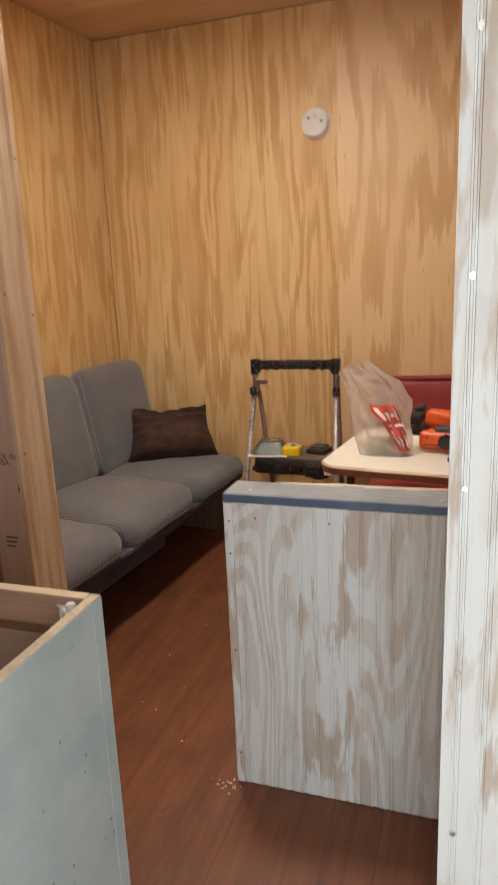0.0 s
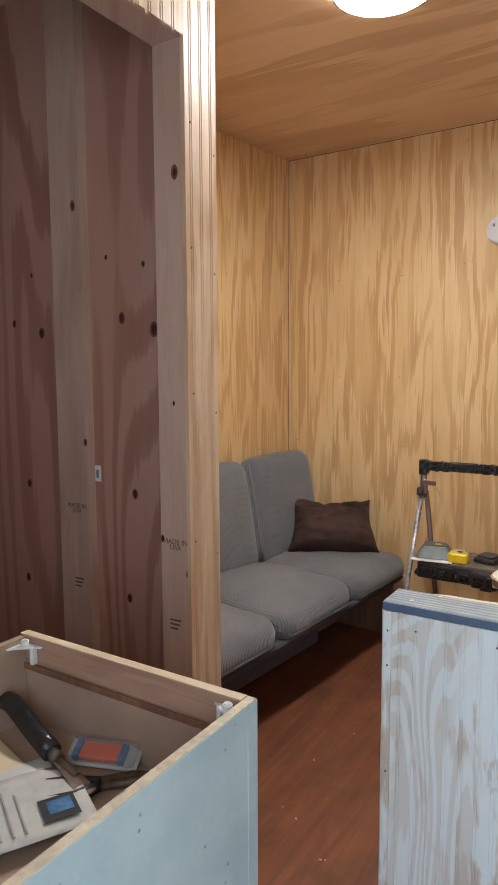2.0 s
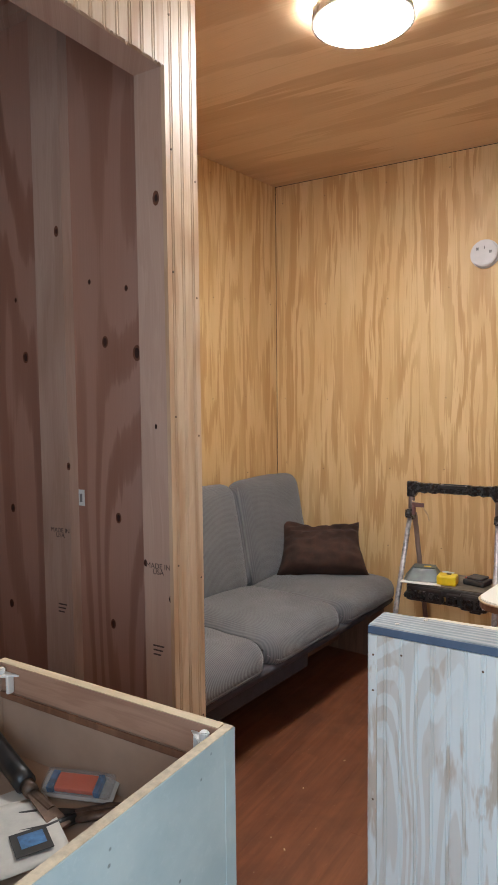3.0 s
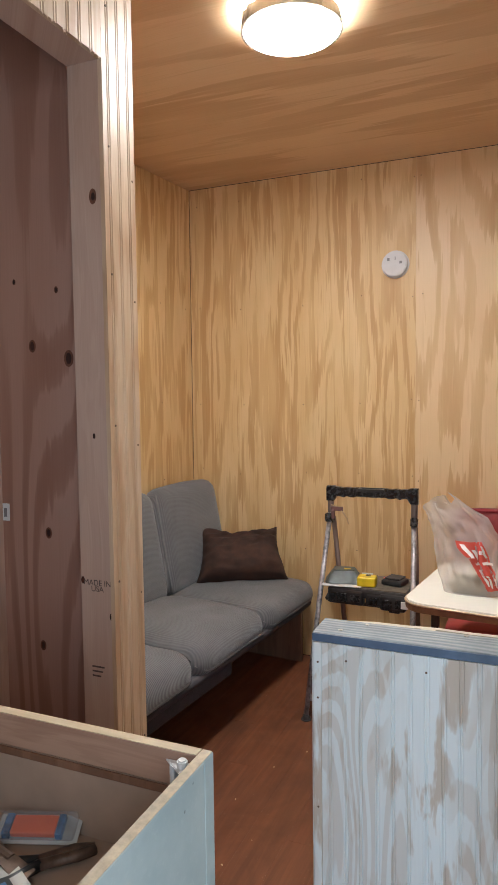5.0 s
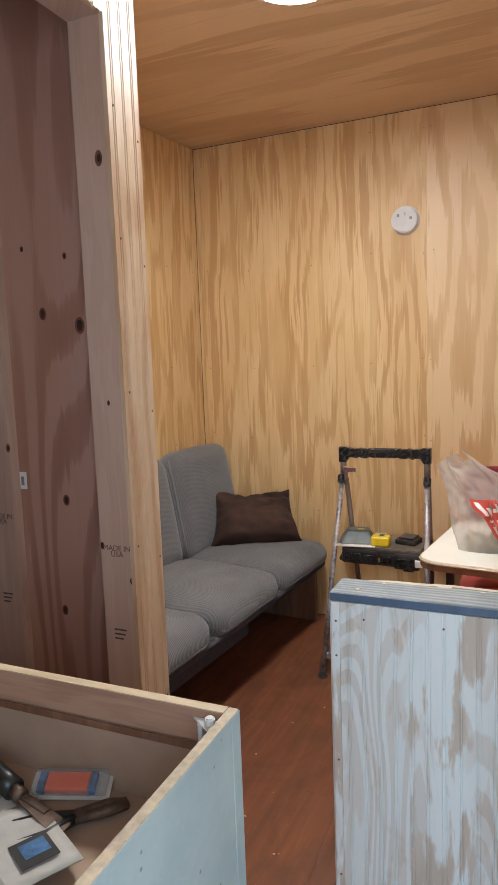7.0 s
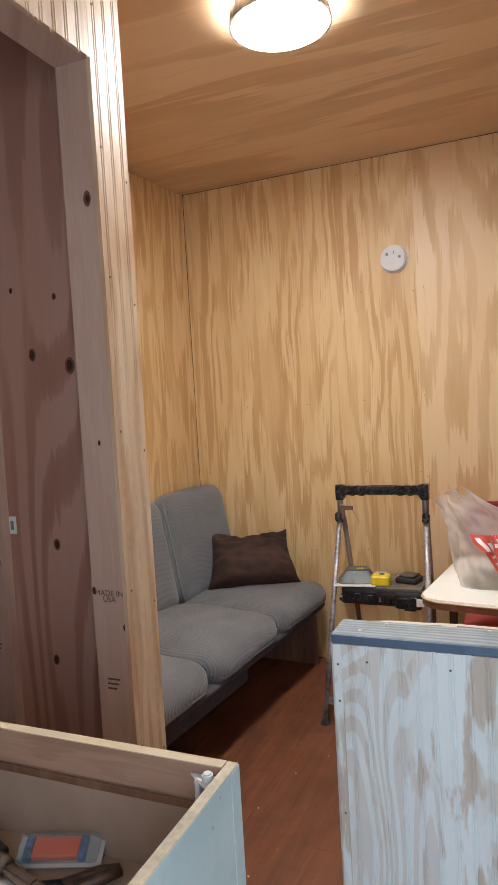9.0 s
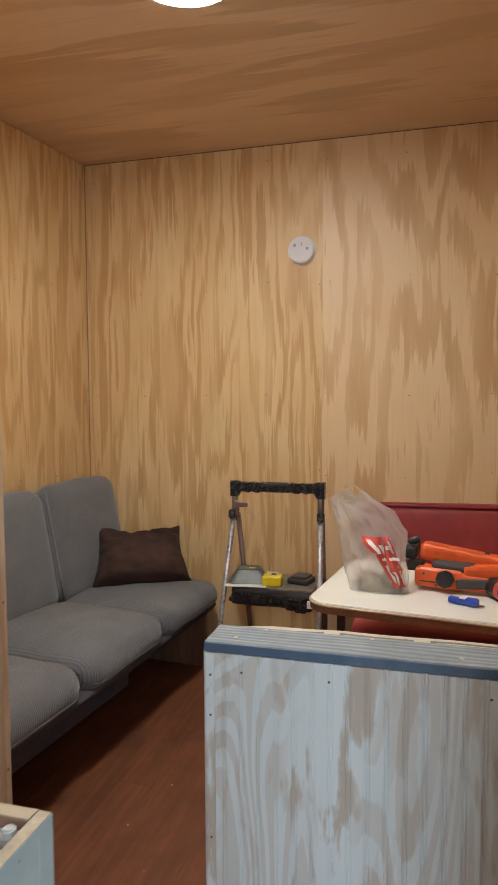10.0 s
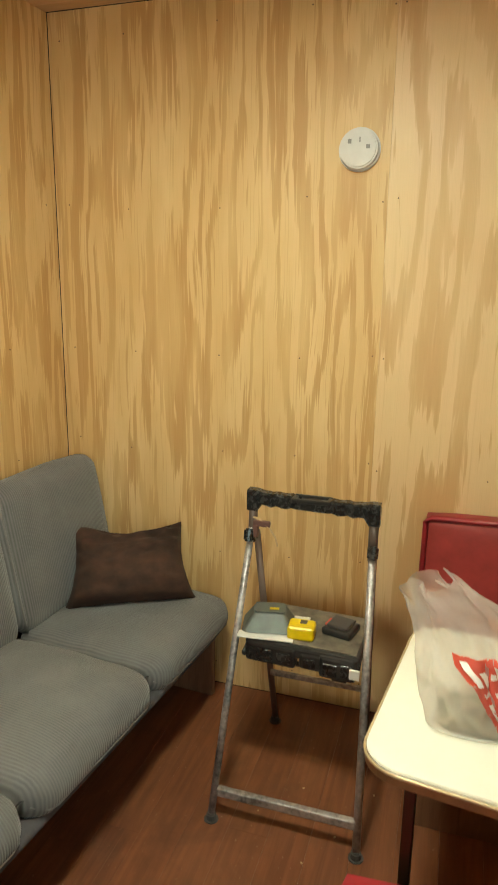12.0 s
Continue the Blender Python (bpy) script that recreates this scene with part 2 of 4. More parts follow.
def floor_material():
    m, nt, b = material("floor_boards")
    x, y, z = coords(nt)
    r = piece_random(nt)
    us = calc(nt, "ADD", x, calc(nt, "MULTIPLY", r, 31.0))
    long = grain(nt, vec(nt, calc(nt, "MULTIPLY", us, 30.0), 0.0, calc(nt, "MULTIPLY", y, 2.0)), 1, 4, 0.6, 0.6)
    fine = grain(nt, vec(nt, calc(nt, "MULTIPLY", us, 190.0), 4.0, calc(nt, "MULTIPLY", y, 6.0)), 1, 3, 0.6)
    scuff = grain(nt, vec(nt, x, y, 2.0), 5.5, 5, 0.7, 0.4)
    dust = grain(nt, vec(nt, x, y, 7.0), 70, 2, 0.6)
    col = blend(nt, ramp(nt, long, ((0.35, 0.0), (0.65, 1.0))), (0.245, 0.087, 0.040), (0.145, 0.047, 0.024))
    col = blend(nt, calc(nt, "MULTIPLY", r, 0.22), col, (0.30, 0.115, 0.05))
    col = blend(nt, ramp(nt, scuff, ((0.56, 0.0), (0.74, 0.4))), col, (0.29, 0.14, 0.075))
    stain = grain(nt, vec(nt, x, calc(nt, "MULTIPLY", y, 0.6), 4.0), 3.2, 5, 0.65, 0.8)
    col = blend(nt, ramp(nt, stain, ((0.46, 0.0), (0.66, 0.5))), col, (0.075, 0.026, 0.016))
    scratch = grain(nt, vec(nt, calc(nt, "MULTIPLY", x, 34.0), 6.0, calc(nt, "MULTIPLY", y, 0.7)), 1, 3, 0.6, 0.3)
    col = blend(nt, calc(nt, "MULTIPLY", ramp(nt, scratch, ((0.66, 0.0), (0.72, 0.8))), scuff), col, (0.40, 0.22, 0.13))
    col = blend(nt, calc(nt, "MULTIPLY", fine, 0.25), col, (0.05, 0.016, 0.01))
    col = blend(nt, ramp(nt, dust, ((0.69, 0.0), (0.76, 0.35))), col, (0.5, 0.36, 0.25))
    feed(nt, b.inputs["Base Color"], col)
    feed(nt, b.inputs["Roughness"], ramp(nt, scuff, ((0.3, 0.30), (0.7, 0.55))))
    relief(nt, b, calc(nt, "ADD", fine, long), 0.15, 0.001)
    return m


def corduroy():
    m, nt, b = material("corduroy")
    x, y, z = coords(nt)
    rib = calc(nt, "MULTIPLY_ADD", calc(nt, "SINE", calc(nt, "MULTIPLY", y, 6.283 / 0.0085)), 0.5, 0.5)
    nap = grain(nt, vec(nt, x, y, z), 7, 4, 0.6, 0.5)
    fuzz = grain(nt, vec(nt, x, y, z), 420, 2)
    col = blend(nt, rib, (0.108, 0.107, 0.112), (0.176, 0.174, 0.181))
    col = blend(nt, ramp(nt, nap, ((0.38, 0.0), (0.66, 0.5))), col, (0.205, 0.202, 0.206))
    col = blend(nt, calc(nt, "MULTIPLY", fuzz, 0.3), col, (0.08, 0.08, 0.08))
    feed(nt, b.inputs["Base Color"], col)
    b.inputs["Roughness"].default_value = 0.92
    b.inputs["Sheen Weight"].default_value = 0.25
    b.inputs["Specular IOR Level"].default_value = 0.2
    relief(nt, b, calc(nt, "ADD", rib, calc(nt, "MULTIPLY", fuzz, 0.2)), 0.5, 0.002)
    return m


def chip_paint():
    m, nt, b = material("speckled_panel")
    x, y, z = coords(nt)
    v = vec(nt, x, y, z)
    soft = grain(nt, v, 11, 4, 0.6)
    n = grain(nt, v, 120, 3, 0.6, 0.5)
    chips = nt.nodes.new("ShaderNodeTexVoronoi")
    feed(nt, chips.inputs["Vector"], v)
    chips.inputs["Scale"].default_value = 42
    col = blend(nt, ramp(nt, soft, ((0.35, 0.0), (0.65, 1.0))), (0.33, 0.42, 0.445), (0.40, 0.485, 0.50))
    col = blend(nt, ramp(nt, n, ((0.58, 0.0), (0.72, 0.18))), col, (0.55, 0.61, 0.61))
    spot = calc(nt, "MULTIPLY", ramp(nt, chips.outputs["Distance"], ((0.08, 1.0), (0.14, 0.0))), ramp(nt, chips.outputs["Color"], ((0.55, 0.0), (0.60, 0.85))))
    col = blend(nt, spot, col, (0.14, 0.16, 0.16))
    feed(nt, b.inputs["Base Color"], col)
    b.inputs["Roughness"].default_value = 0.5
    relief(nt, b, n, 0.15, 0.001)
    return m


def patterned_cloth():
    """Woven nested rectangles in cream, olive grey, brown and red."""
    m, nt, b = material("patterned_cloth")
    x, y, z = coords(nt)
    fx = calc(nt, "ABSOLUTE", calc(nt, "SUBTRACT", calc(nt, "FRACT", calc(nt, "MULTIPLY", calc(nt, "ADD", x, 2.475), 1 / 0.205)), 0.5))
    fv = calc(nt, "ABSOLUTE", calc(nt, "SUBTRACT", calc(nt, "FRACT", calc(nt, "MULTIPLY", calc(nt, "ADD", calc(nt, "SUBTRACT", y, z), 2.018), 1 / 0.19)), 0.5))
    d = calc(nt, "MULTIPLY", calc(nt, "MAXIMUM", fx, fv), 2.0)
    c, g, br, rd = (0.66, 0.60, 0.49), (0.20, 0.19, 0.15), (0.14, 0.085, 0.05), (0.42, 0.05, 0.04)
    col = ramp(nt, d, ((0.0, c), (0.36, rd), (0.46, c), (0.54, br), (0.64, c), (0.70, g), (0.82, c), (0.955, c)), True)
    weave = grain(nt, vec(nt, x, y, z), 330, 2)
    col = blend(nt, calc(nt, "MULTIPLY", weave, 0.35), col, (0.25, 0.2, 0.14))
    feed(nt, b.inputs["Base Color"], col)
    b.inputs["Roughness"].default_value = 0.95
    relief(nt, b, weave, 0.4, 0.0015)
    return m


def film(name, colour, alpha, through_light):
    """Thin milky plastic film, creased."""
    m, nt, b = material(name)
    x, y, z = coords(nt)
    crease = grain(nt, vec(nt, calc(nt, "MULTIPLY", x, 2.2), calc(nt, "MULTIPLY", y, 2.2), z), 17, 5, 0.6, 1.8)
    feed(nt, b.inputs["Base Color"], ramp(nt, crease, ((0.3, tuple(c * 0.86 for c in colour)), (0.7, colour))))
    b.inputs["Roughness"].default_value = 0.28
    b.inputs["Alpha"].default_value = alpha
    relief(nt, b, crease, 0.45, 0.008)
    tr = nt.nodes.new("ShaderNodeBsdfTranslucent")
    tr.inputs[0].default_value = (*colour, 1)
    clear = nt.nodes.new("ShaderNodeBsdfTransparent")
    veil = nt.nodes.new("ShaderNodeMixShader")
    veil.inputs[0].default_value = alpha
    nt.links.new(clear.outputs[0], veil.inputs[1])
    nt.links.new(tr.outputs[0], veil.inputs[2])
    mixer = nt.nodes.new("ShaderNodeMixShader")
    mixer.inputs[0].default_value = through_light
    nt.links.new(b.outputs[0], mixer.inputs[1])
    nt.links.new(veil.outputs[0], mixer.inputs[2])
    nt.links.new(mixer.outputs[0], nt.nodes["Material Output"].inputs[0])
    return m


def glowing(name, colour, strength):
    m, nt, b = material(name)
    b.inputs["Base Color"].default_value = (0.9, 0.9, 0.88, 1)
    b.inputs["Emission Color"].default_value = (*colour, 1)
    b.inputs["Emission Strength"].default_value = strength
    return m


floor_wood = floor_material()
cord = corduroy()
panel_paint = chip_paint()
pattern = patterned_cloth()
bag_film = film("bag_film", (0.98, 0.975, 0.98), 0.38, 0.72)
clear_film = film("clear_film", (0.72, 0.75, 0.78), 0.16, 0.08)
ring_glow = glowing("ring_glow", (1.0, 0.95, 0.87), 20.0)
diffuser_glow = glowing("diffuser_glow", (1.0, 0.965, 0.91), 156.0)
piping = plain("piping_grey", (0.20, 0.195, 0.195), 0.85)
apron_cloth = plain("apron_cloth", (0.066, 0.060, 0.068), 0.95, 0, 0.2, 120)
brown_velvet = plain("brown_velvet", (0.058, 0.026, 0.017), 0.95, 0, 0.45, 16, 0.9)
cream_laminate = plain("cream_laminate", (0.79, 0.765, 0.69), 0.33, 0, 0.025, 12, 0.0, 0.03)
edge_brown = plain("table_edge", (0.27, 0.145, 0.075), 0.45, 0, 0.25)
edge_trim = plain("table_edge_trim", (0.55, 0.42, 0.26), 0.35, 0.3)
red_vinyl = plain("red_vinyl", (0.34, 0.045, 0.045), 0.5, 0, 0.2, 14, 0.25)
red_cloth = plain("red_cloth", (0.38, 0.018, 0.03), 0.8, 0, 0.12, 60)
red_piping = plain("red_piping", (0.26, 0.014, 0.024), 0.45)
aluminium = plain("worn_aluminium", (0.42, 0.395, 0.40), 0.5, 0.6, 0.45, 60)
black_plastic = plain("black_plastic", (0.022, 0.022, 0.023), 0.36, 0, 0.5, 26)
tape_black = plain("black_tape", (0.016, 0.016, 0.017), 0.26, 0, 0.9, 75, 0.9)
step_top = plain("step_tread", (0.15, 0.125, 0.095), 0.75, 0, 0.5, 30, 0.4)
steel_brown = plain("brown_steel", (0.045, 0.038, 0.026), 0.45, 0.3)
white_plastic = plain("white_plastic", (0.74, 0.73, 0.71), 0.4, 0, 0.04)
detector_plastic = plain("aged_white_plastic", (0.60, 0.575, 0.57), 0.45, 0, 0.05)
slot_dark = plain("slot_grey", (0.22, 0.21, 0.21), 0.5)
rim_metal = plain("lamp_rim", (0.15, 0.125, 0.095), 0.5, 0.3, 0.06)
orange_plastic = plain("orange_plastic", (0.72, 0.105, 0.018), 0.4, 0, 0.14, 26)
grip_grey = plain("grip_rubber", (0.06, 0.055, 0.055), 0.6)
yellow_plastic = plain("yellow_plastic", (0.78, 0.56, 0.015), 0.4)
slate_plastic = plain("slate_plastic", (0.10, 0.115, 0.11), 0.5, 0, 0.3)
blue_plastic = plain("blue_plastic", (0.03, 0.07, 0.42), 0.35)
red_print = plain("red_print", (0.62, 0.085, 0.06), 0.5)
white_print = plain("white_print", (0.84, 0.80, 0.79), 0.5)
raw_edge = plain("raw_board_edge", (0.62, 0.52, 0.38), 0.75, 0, 0.2, 90)
cardboard = plain("hardboard", (0.41, 0.285, 0.205), 0.75, 0, 0.12, 12)
blue_stain = weathered("blue_stain", (0.13, 0.19, 0.285), (0.085, 0.13, 0.21), 0.03)
ink = plain("stamp_ink", (0.11, 0.07, 0.06), 0.8)
knot_dark = plain("knot", (0.045, 0.014, 0.008), 0.7, 0, 0.5, 80)
knot_ring = plain("knot_ring", (0.17, 0.066, 0.038), 0.75, 0, 0.4, 90)
nail_dark = plain("nail_head", (0.16, 0.10, 0.06), 0.5, 0.4)
zinc = plain("zinc_screw", (0.60, 0.58, 0.53), 0.35, 1.0)
newsprint = plain("newsprint", (0.52, 0.50, 0.46), 0.85, 0, 0.1, 50)
print_grey = plain("print_grey", (0.38, 0.365, 0.345), 0.8)
photo_blue = plain("photo_blue", (0.07, 0.17, 0.34), 0.5, 0, 0.6, 60)
photo_dark = plain("photo_dark", (0.03, 0.028, 0.026), 0.6)
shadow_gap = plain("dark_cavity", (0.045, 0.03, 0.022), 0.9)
blade_steel = plain("blade_steel", (0.17, 0.115, 0.085), 0.5, 0.5, 0.4, 70)
tan_strap = plain("tan_strap", (0.48, 0.33, 0.18), 0.8)

# ---- mesh helpers ----


def part(name, bm, mat, parent=None, label="", smooth=False, at=None):
    me = bpy.data.meshes.new(name)
    bm.normal_update()
    bm.to_mesh(me)
    bm.free()
    me.materials.append(mat)
    if smooth:
        for p in me.polygons:
            p.use_smooth = True
    ob = new(name, me)
    ob.parent = parent
    if at is not None:
        ob.matrix_basis = at
    return tagged(ob, label)


def thing(name, label, category, at=None, group=""):
    ob = new(name)
    ob.empty_display_size = 0.1
    if at is not None:
        ob.matrix_basis = at
    return tagged(ob, label, category, group)


def box(x0, y0, z0, x1, y1, z1, bevel=0.0, segments=2):
    bm = bmesh.new()
    bmesh.ops.create_cube(bm, size=1, matrix=Matrix.LocRotScale(((x0 + x1) / 2, (y0 + y1) / 2, (z0 + z1) / 2), None, (x1 - x0, y1 - y0, z1 - z0)))
    if bevel:
        bmesh.ops.bevel(bm, geom=bm.edges[:], offset=bevel, segments=segments, profile=0.5, affect="EDGES")
    return bm


def turned(bm, m):
    bmesh.ops.transform(bm, matrix=m, verts=bm.verts[:])
    return bm


def joined(*many):
    out = bmesh.new()
    for bm in many:
        me = bpy.data.meshes.new("scratch")
        bm.to_mesh(me)
        bm.free()
        out.from_mesh(me)
        bpy.data.meshes.remove(me)
    return out


def disc(radius, depth, m, segments=32, bevel=0.0, top=None):
    bm = bmesh.new()
    bmesh.ops.create_cone(bm, cap_ends=True, segments=segments, radius1=radius, radius2=radius if top is None else top, depth=depth)
    if bevel:
        rims = [e for e in bm.edges if len(e.link_faces) == 2 and any(len(f.verts) > 4 for f in e.link_faces)]
        bmesh.ops.bevel(bm, geom=rims, offset=bevel, segments=2, affect="EDGES")
    return turned(bm, m)


def tube(points, radius, sides=10, squash=1.0):
    """A closed tube along a line of points."""
    bm, rings, pts = bmesh.new(), [], [Vector(p) for p in points]
    for i, p in enumerate(pts):
        way = (pts[min(i + 1, len(pts) - 1)] - pts[max(i - 1, 0)]).normalized()
        side = way.cross(Vector((0, 0, 1)) if abs(way.z) < 0.97 else Vector((0, 1, 0))).normalized()
        up = side.cross(way)
        rings.append([bm.verts.new(p + radius * (math.cos(a) * side + squash * math.sin(a) * up)) for a in (math.tau * k / sides for k in range(sides))])
    for a, b in zip(rings, rings[1:]):
        for k in range(sides):
            bm.faces.new((a[k], a[(k + 1) % sides], b[(k + 1) % sides], b[k]))
    bm.faces.new(rings[0][::-1]), bm.faces.new(rings[-1])
    bmesh.ops.recalc_face_normals(bm, faces=bm.faces[:])
    return bm


def prism(outline, z0, z1, bevel=0.0):
    """An upright prism over an outline of (x, y)."""
    bm = bmesh.new()
    low, high = [bm.verts.new((x, y, z0)) for x, y in outline], [bm.verts.new((x, y, z1)) for x, y in outline]
    n = len(outline)
    for i in range(n):
        bm.faces.new((low[i], low[(i + 1) % n], high[(i + 1) % n], high[i]))
    bm.faces.new(low[::-1]), bm.faces.new(high)
    bmesh.ops.recalc_face_normals(bm, faces=bm.faces[:])
    if bevel:
        bmesh.ops.bevel(bm, geom=[e for e in bm.edges if abs(e.verts[0].co.z - e.verts[1].co.z) < 1e-6], offset=bevel, segments=2, affect="EDGES")
    return bm


def rounded(x0, y0, x1, y1, r, steps=6):
    out = []
    for cx, cy, a0 in ((x1 - r, y1 - r, 0), (x0 + r, y1 - r, 90), (x0 + r, y0 + r, 180), (x1 - r, y0 + r, 270)):
        out += [(cx + r * math.cos(radians(a0 + 90 * k / steps)), cy + r * math.sin(radians(a0 + 90 * k / steps))) for k in range(steps + 1)]
    return out


def cushion(x0, y0, z0, x1, y1, z1, r=0.05, puff=0.02, cuts=12):
    """A soft block: rounded edges, bulging faces and a little unevenness."""
    bm = bmesh.new()
    bmesh.ops.create_cube(bm, size=2)
    bmesh.ops.subdivide_edges(bm, edges=bm.edges[:], cuts=cuts, use_grid_fill=True)
    c, h = Vector(((x0 + x1) / 2, (y0 + y1) / 2, (z0 + z1) / 2)), Vector(((x1 - x0) / 2, (y1 - y0) / 2, (z1 - z0) / 2))
    for v in bm.verts:
        q = v.co.copy()
        p = Vector((q.x * h.x, q.y * h.y, q.z * h.z))
        inner = Vector([max(-(h[i] - r), min(h[i] - r, p[i])) for i in range(3)])
        d = p - inner
        if d.length > 1e-9:
            p = inner + d.normalized() * min(r, d.length)
        for i in range(3):
            j, k = (i + 1) % 3, (i + 2) % 3
            p[i] += math.copysign(puff, q[i]) * (abs(q[i]) > 0.999) * (1 - q[j] ** 2) * (1 - q[k] ** 2) if h[i] < 0.4 else 0
        p += c
        p += Vector((0, 0, 1)) * 0.005 * noise.noise(p * 7)
        v.co = p
    return bm


def grooved(a0, a1, z0, z1, front, thick, axis, pitch=0.0385, facing=-1):
    """A sheet of beaded plywood: pairs of fine upright grooves run over its face."""
    line, a = [(a0, 0.0)], a0 + 0.016
    while a + 0.012 < a1:
        for s in (0.0, 0.0075):
            line += [(a + s, 0.0), (a + s + 0.0012, 0.0030), (a + s + 0.0032, 0.0030), (a + s + 0.0044, 0.0)]
        a += pitch
    line += [(a1, 0.0), (a1, thick), (a0, thick)]
    outline = [(p, front - facing * d) if axis == "x" else (front - facing * d, p) for p, d in line]
    return prism(outline, z0, z1)


def lettering(text, size, m, parent, name="stamp"):
    data = bpy.data.curves.new(name, "FONT")
    data.body, data.size, data.extrude, data.align_x = text, size, 0.0002, "CENTER"
    data.space_line = 0.75
    holder = new(name, data)
    me = bpy.data.meshes.new_from_object(holder.evaluated_get(bpy.context.evaluated_depsgraph_get()))
    bpy.data.objects.remove(holder)
    me.materials.clear()
    me.materials.append(ink)
    ob = new(name, me)
    ob.parent, ob.matrix_basis = parent, m
    return ob


def setting(ob, label):
    return tagged(ob, label, "", "", "structure")


# ---- the shell ----
NORTH, WEST, EAST, SOUTH, TOP, FALL = 3.608, -1.815, 1.0, -0.45, 2.645, 0.022


SKEW, FAR = 0.060, -2.11  # the long side wall runs a little out of square


def askew(bm):
    for v in bm.verts:
        v.co.x -= SKEW * (NORTH - v.co.y)
    return bm


def roof(y):
    return TOP - FALL * (NORTH - y)


def sloped(x0, y0, z0, x1, y1, over=0.0):
    """A block whose top follows the ceiling's fall."""
    bm = box(x0, y0, z0, x1, y1, 3)
    for v in bm.verts:
        if v.co.z > 2.9:
            v.co.z = roof(v.co.y) + over
    return bm


def trimmed(bm, past):
    """Draws the far edge of a slab back to the line of the skewed wall."""
    for v in bm.verts:
        v.co.x = max(v.co.x, WEST - SKEW * (NORTH - v.co.y) - past)
    return bm


floor = setting(part("floor", trimmed(box(FAR - 0.2, SOUTH - 0.1, -0.12, EAST + 0.1, NORTH + 0.1, -0.013), 0.1), shadow_gap), "dark subfloor under reddish brown floor boards")
ceiling_bm = trimmed(box(FAR - 0.2, SOUTH - 0.1, 0, EAST + 0.1, NORTH + 0.1, 0.1), 0.1)
for v in ceiling_bm.verts:
    v.co.z += roof(v.co.y) + 0.0125
sheets = [ceiling_bm]
for y0, y1 in ((SOUTH, 0.36), (0.36, 1.58), (1.58, 2.80), (2.80, NORTH)):
    bm = trimmed(box(FAR - 0.2, y0 + 0.0008, -0.0, EAST, y1 - 0.0008, 0.012), 0.09)
    for v in bm.verts:
        v.co.z += roof(v.co.y)
    sheets.append(bm)
ceiling = setting(part("ceiling", joined(*sheets), ceiling_ply), "varnished plywood ceiling sloping gently, faint seams")

wall_north = setting(part("wall_north", sloped(WEST - 0.1, NORTH + 0.013, 0, EAST + 0.1, NORTH + 0.1, 0.012), shadow_gap), "plywood clad end wall")
wall_west = setting(part("wall_west", askew(sloped(WEST - 0.1, SOUTH, 0, WEST - 0.013, NORTH + 0.012, -0.001)), shadow_gap), "plywood clad side wall")
wall_east = setting(part("wall_east", sloped(EAST + 0.013, SOUTH, 0, EAST + 0.1, NORTH + 0.012, 0.011), shadow_gap), "plywood clad side wall")
wall_south = setting(part("wall_south", joined(sloped(FAR - 0.1, SOUTH - 0.1, 0, -0.14, SOUTH), sloped(0.74, SOUTH - 0.1, 0, EAST + 0.1, SOUTH), sloped(-0.14, SOUTH - 0.1, 2.12, 0.74, SOUTH)), plywood), "plywood wall with an open doorway")


def cladding(wall, spans, axis, plane, out):
    """Sheets of plywood, butted with a hair's gap, on a backing wall."""
    for a0, a1 in spans:
        if axis == "x":
            bm = sloped(a0 + 0.0004, min(plane, plane + out), 0.004, a1 - 0.0004, max(plane, plane + out), -0.003)
        else:
            bm = sloped(min(plane, plane + out), a0 + 0.0004, 0.004, max(plane, plane + out), a1 - 0.0004, -0.003)
            bm = askew(bm) if out < 0 else bm
        # sheets right of the first seam get the colour brightened for daylight
        part("plywood_panel", bm, daylit_plywood if axis == "x" and a0 > -0.6 else plywood, wall)


cladding(wall_north, ((WEST, -0.527), (-0.527, 0.693), (0.693, EAST)), "x", NORTH, 0.0125)
cladding(wall_west, ((SOUTH, -0.002), (1.503, 2.40), (2.40, NORTH - 0.004)), "y", WEST, -0.0125)
cladding(wall_east, ((SOUTH, -0.1), (-0.1, 1.12), (1.12, 2.34), (2.34, NORTH - 0.003)), "y", EAST, 0.0125)
part("raw_panel", askew(sloped(WEST - 0.0125, 0.001, 0.004, WEST, 1.489, -0.002)), closet_ply, wall_west)

# partition of the little room: raw back of the sheet, flat studs, framed opening
JX0, FACE, JY, POST_END = -0.950, -0.856, 1.383, 1.503
partition = setting(part("wall_partition", sloped(WEST - 0.126, 1.490, 0, FACE - 0.012, 1.502, -0.001), closet_ply), "raw knotty plywood partition with bare studs")
for x0, x1 in ((-1.392, -1.280), (-1.81, -1.752)):
    stud = part("stud", sloped(x0, 1.4555, 0, x1, 1.4895, -0.003), stud_wood, partition)
    if x0 > -1.5:
        lettering("MADE IN\nUSA", 0.019, pose(-1.322, 1.4549, 1.046, 90), stud)
        for k, w in enumerate((0.034, 0.030, 0.024)):
            part("stamp_bar", box(-1.338, 1.4550, 0.835 - 0.011 * k, -1.338 + w, 1.4555, 0.839 - 0.011 * k), ink, stud)
part("top_plate", box(WEST - 0.125, 1.4505, 2.50, JX0, 1.4895, 2.536), stud_wood, partition)
jamb = part("jamb", sloped(JX0, JY, 0, FACE - 0.0115, 1.4895, -0.003), stud_wood, partition)
lettering("MADE IN\nUSA", 0.019, pose(-0.905, JY - 0.0006, 1.010, 90), jamb)
for k, w in enumerate((0.034, 0.030, 0.024)):
    part("stamp_bar", box(-0.925, JY - 0.0006, 0.815 - 0.011 * k, -0.925 + w, JY, 0.819 - 0.011 * k), ink, jamb)
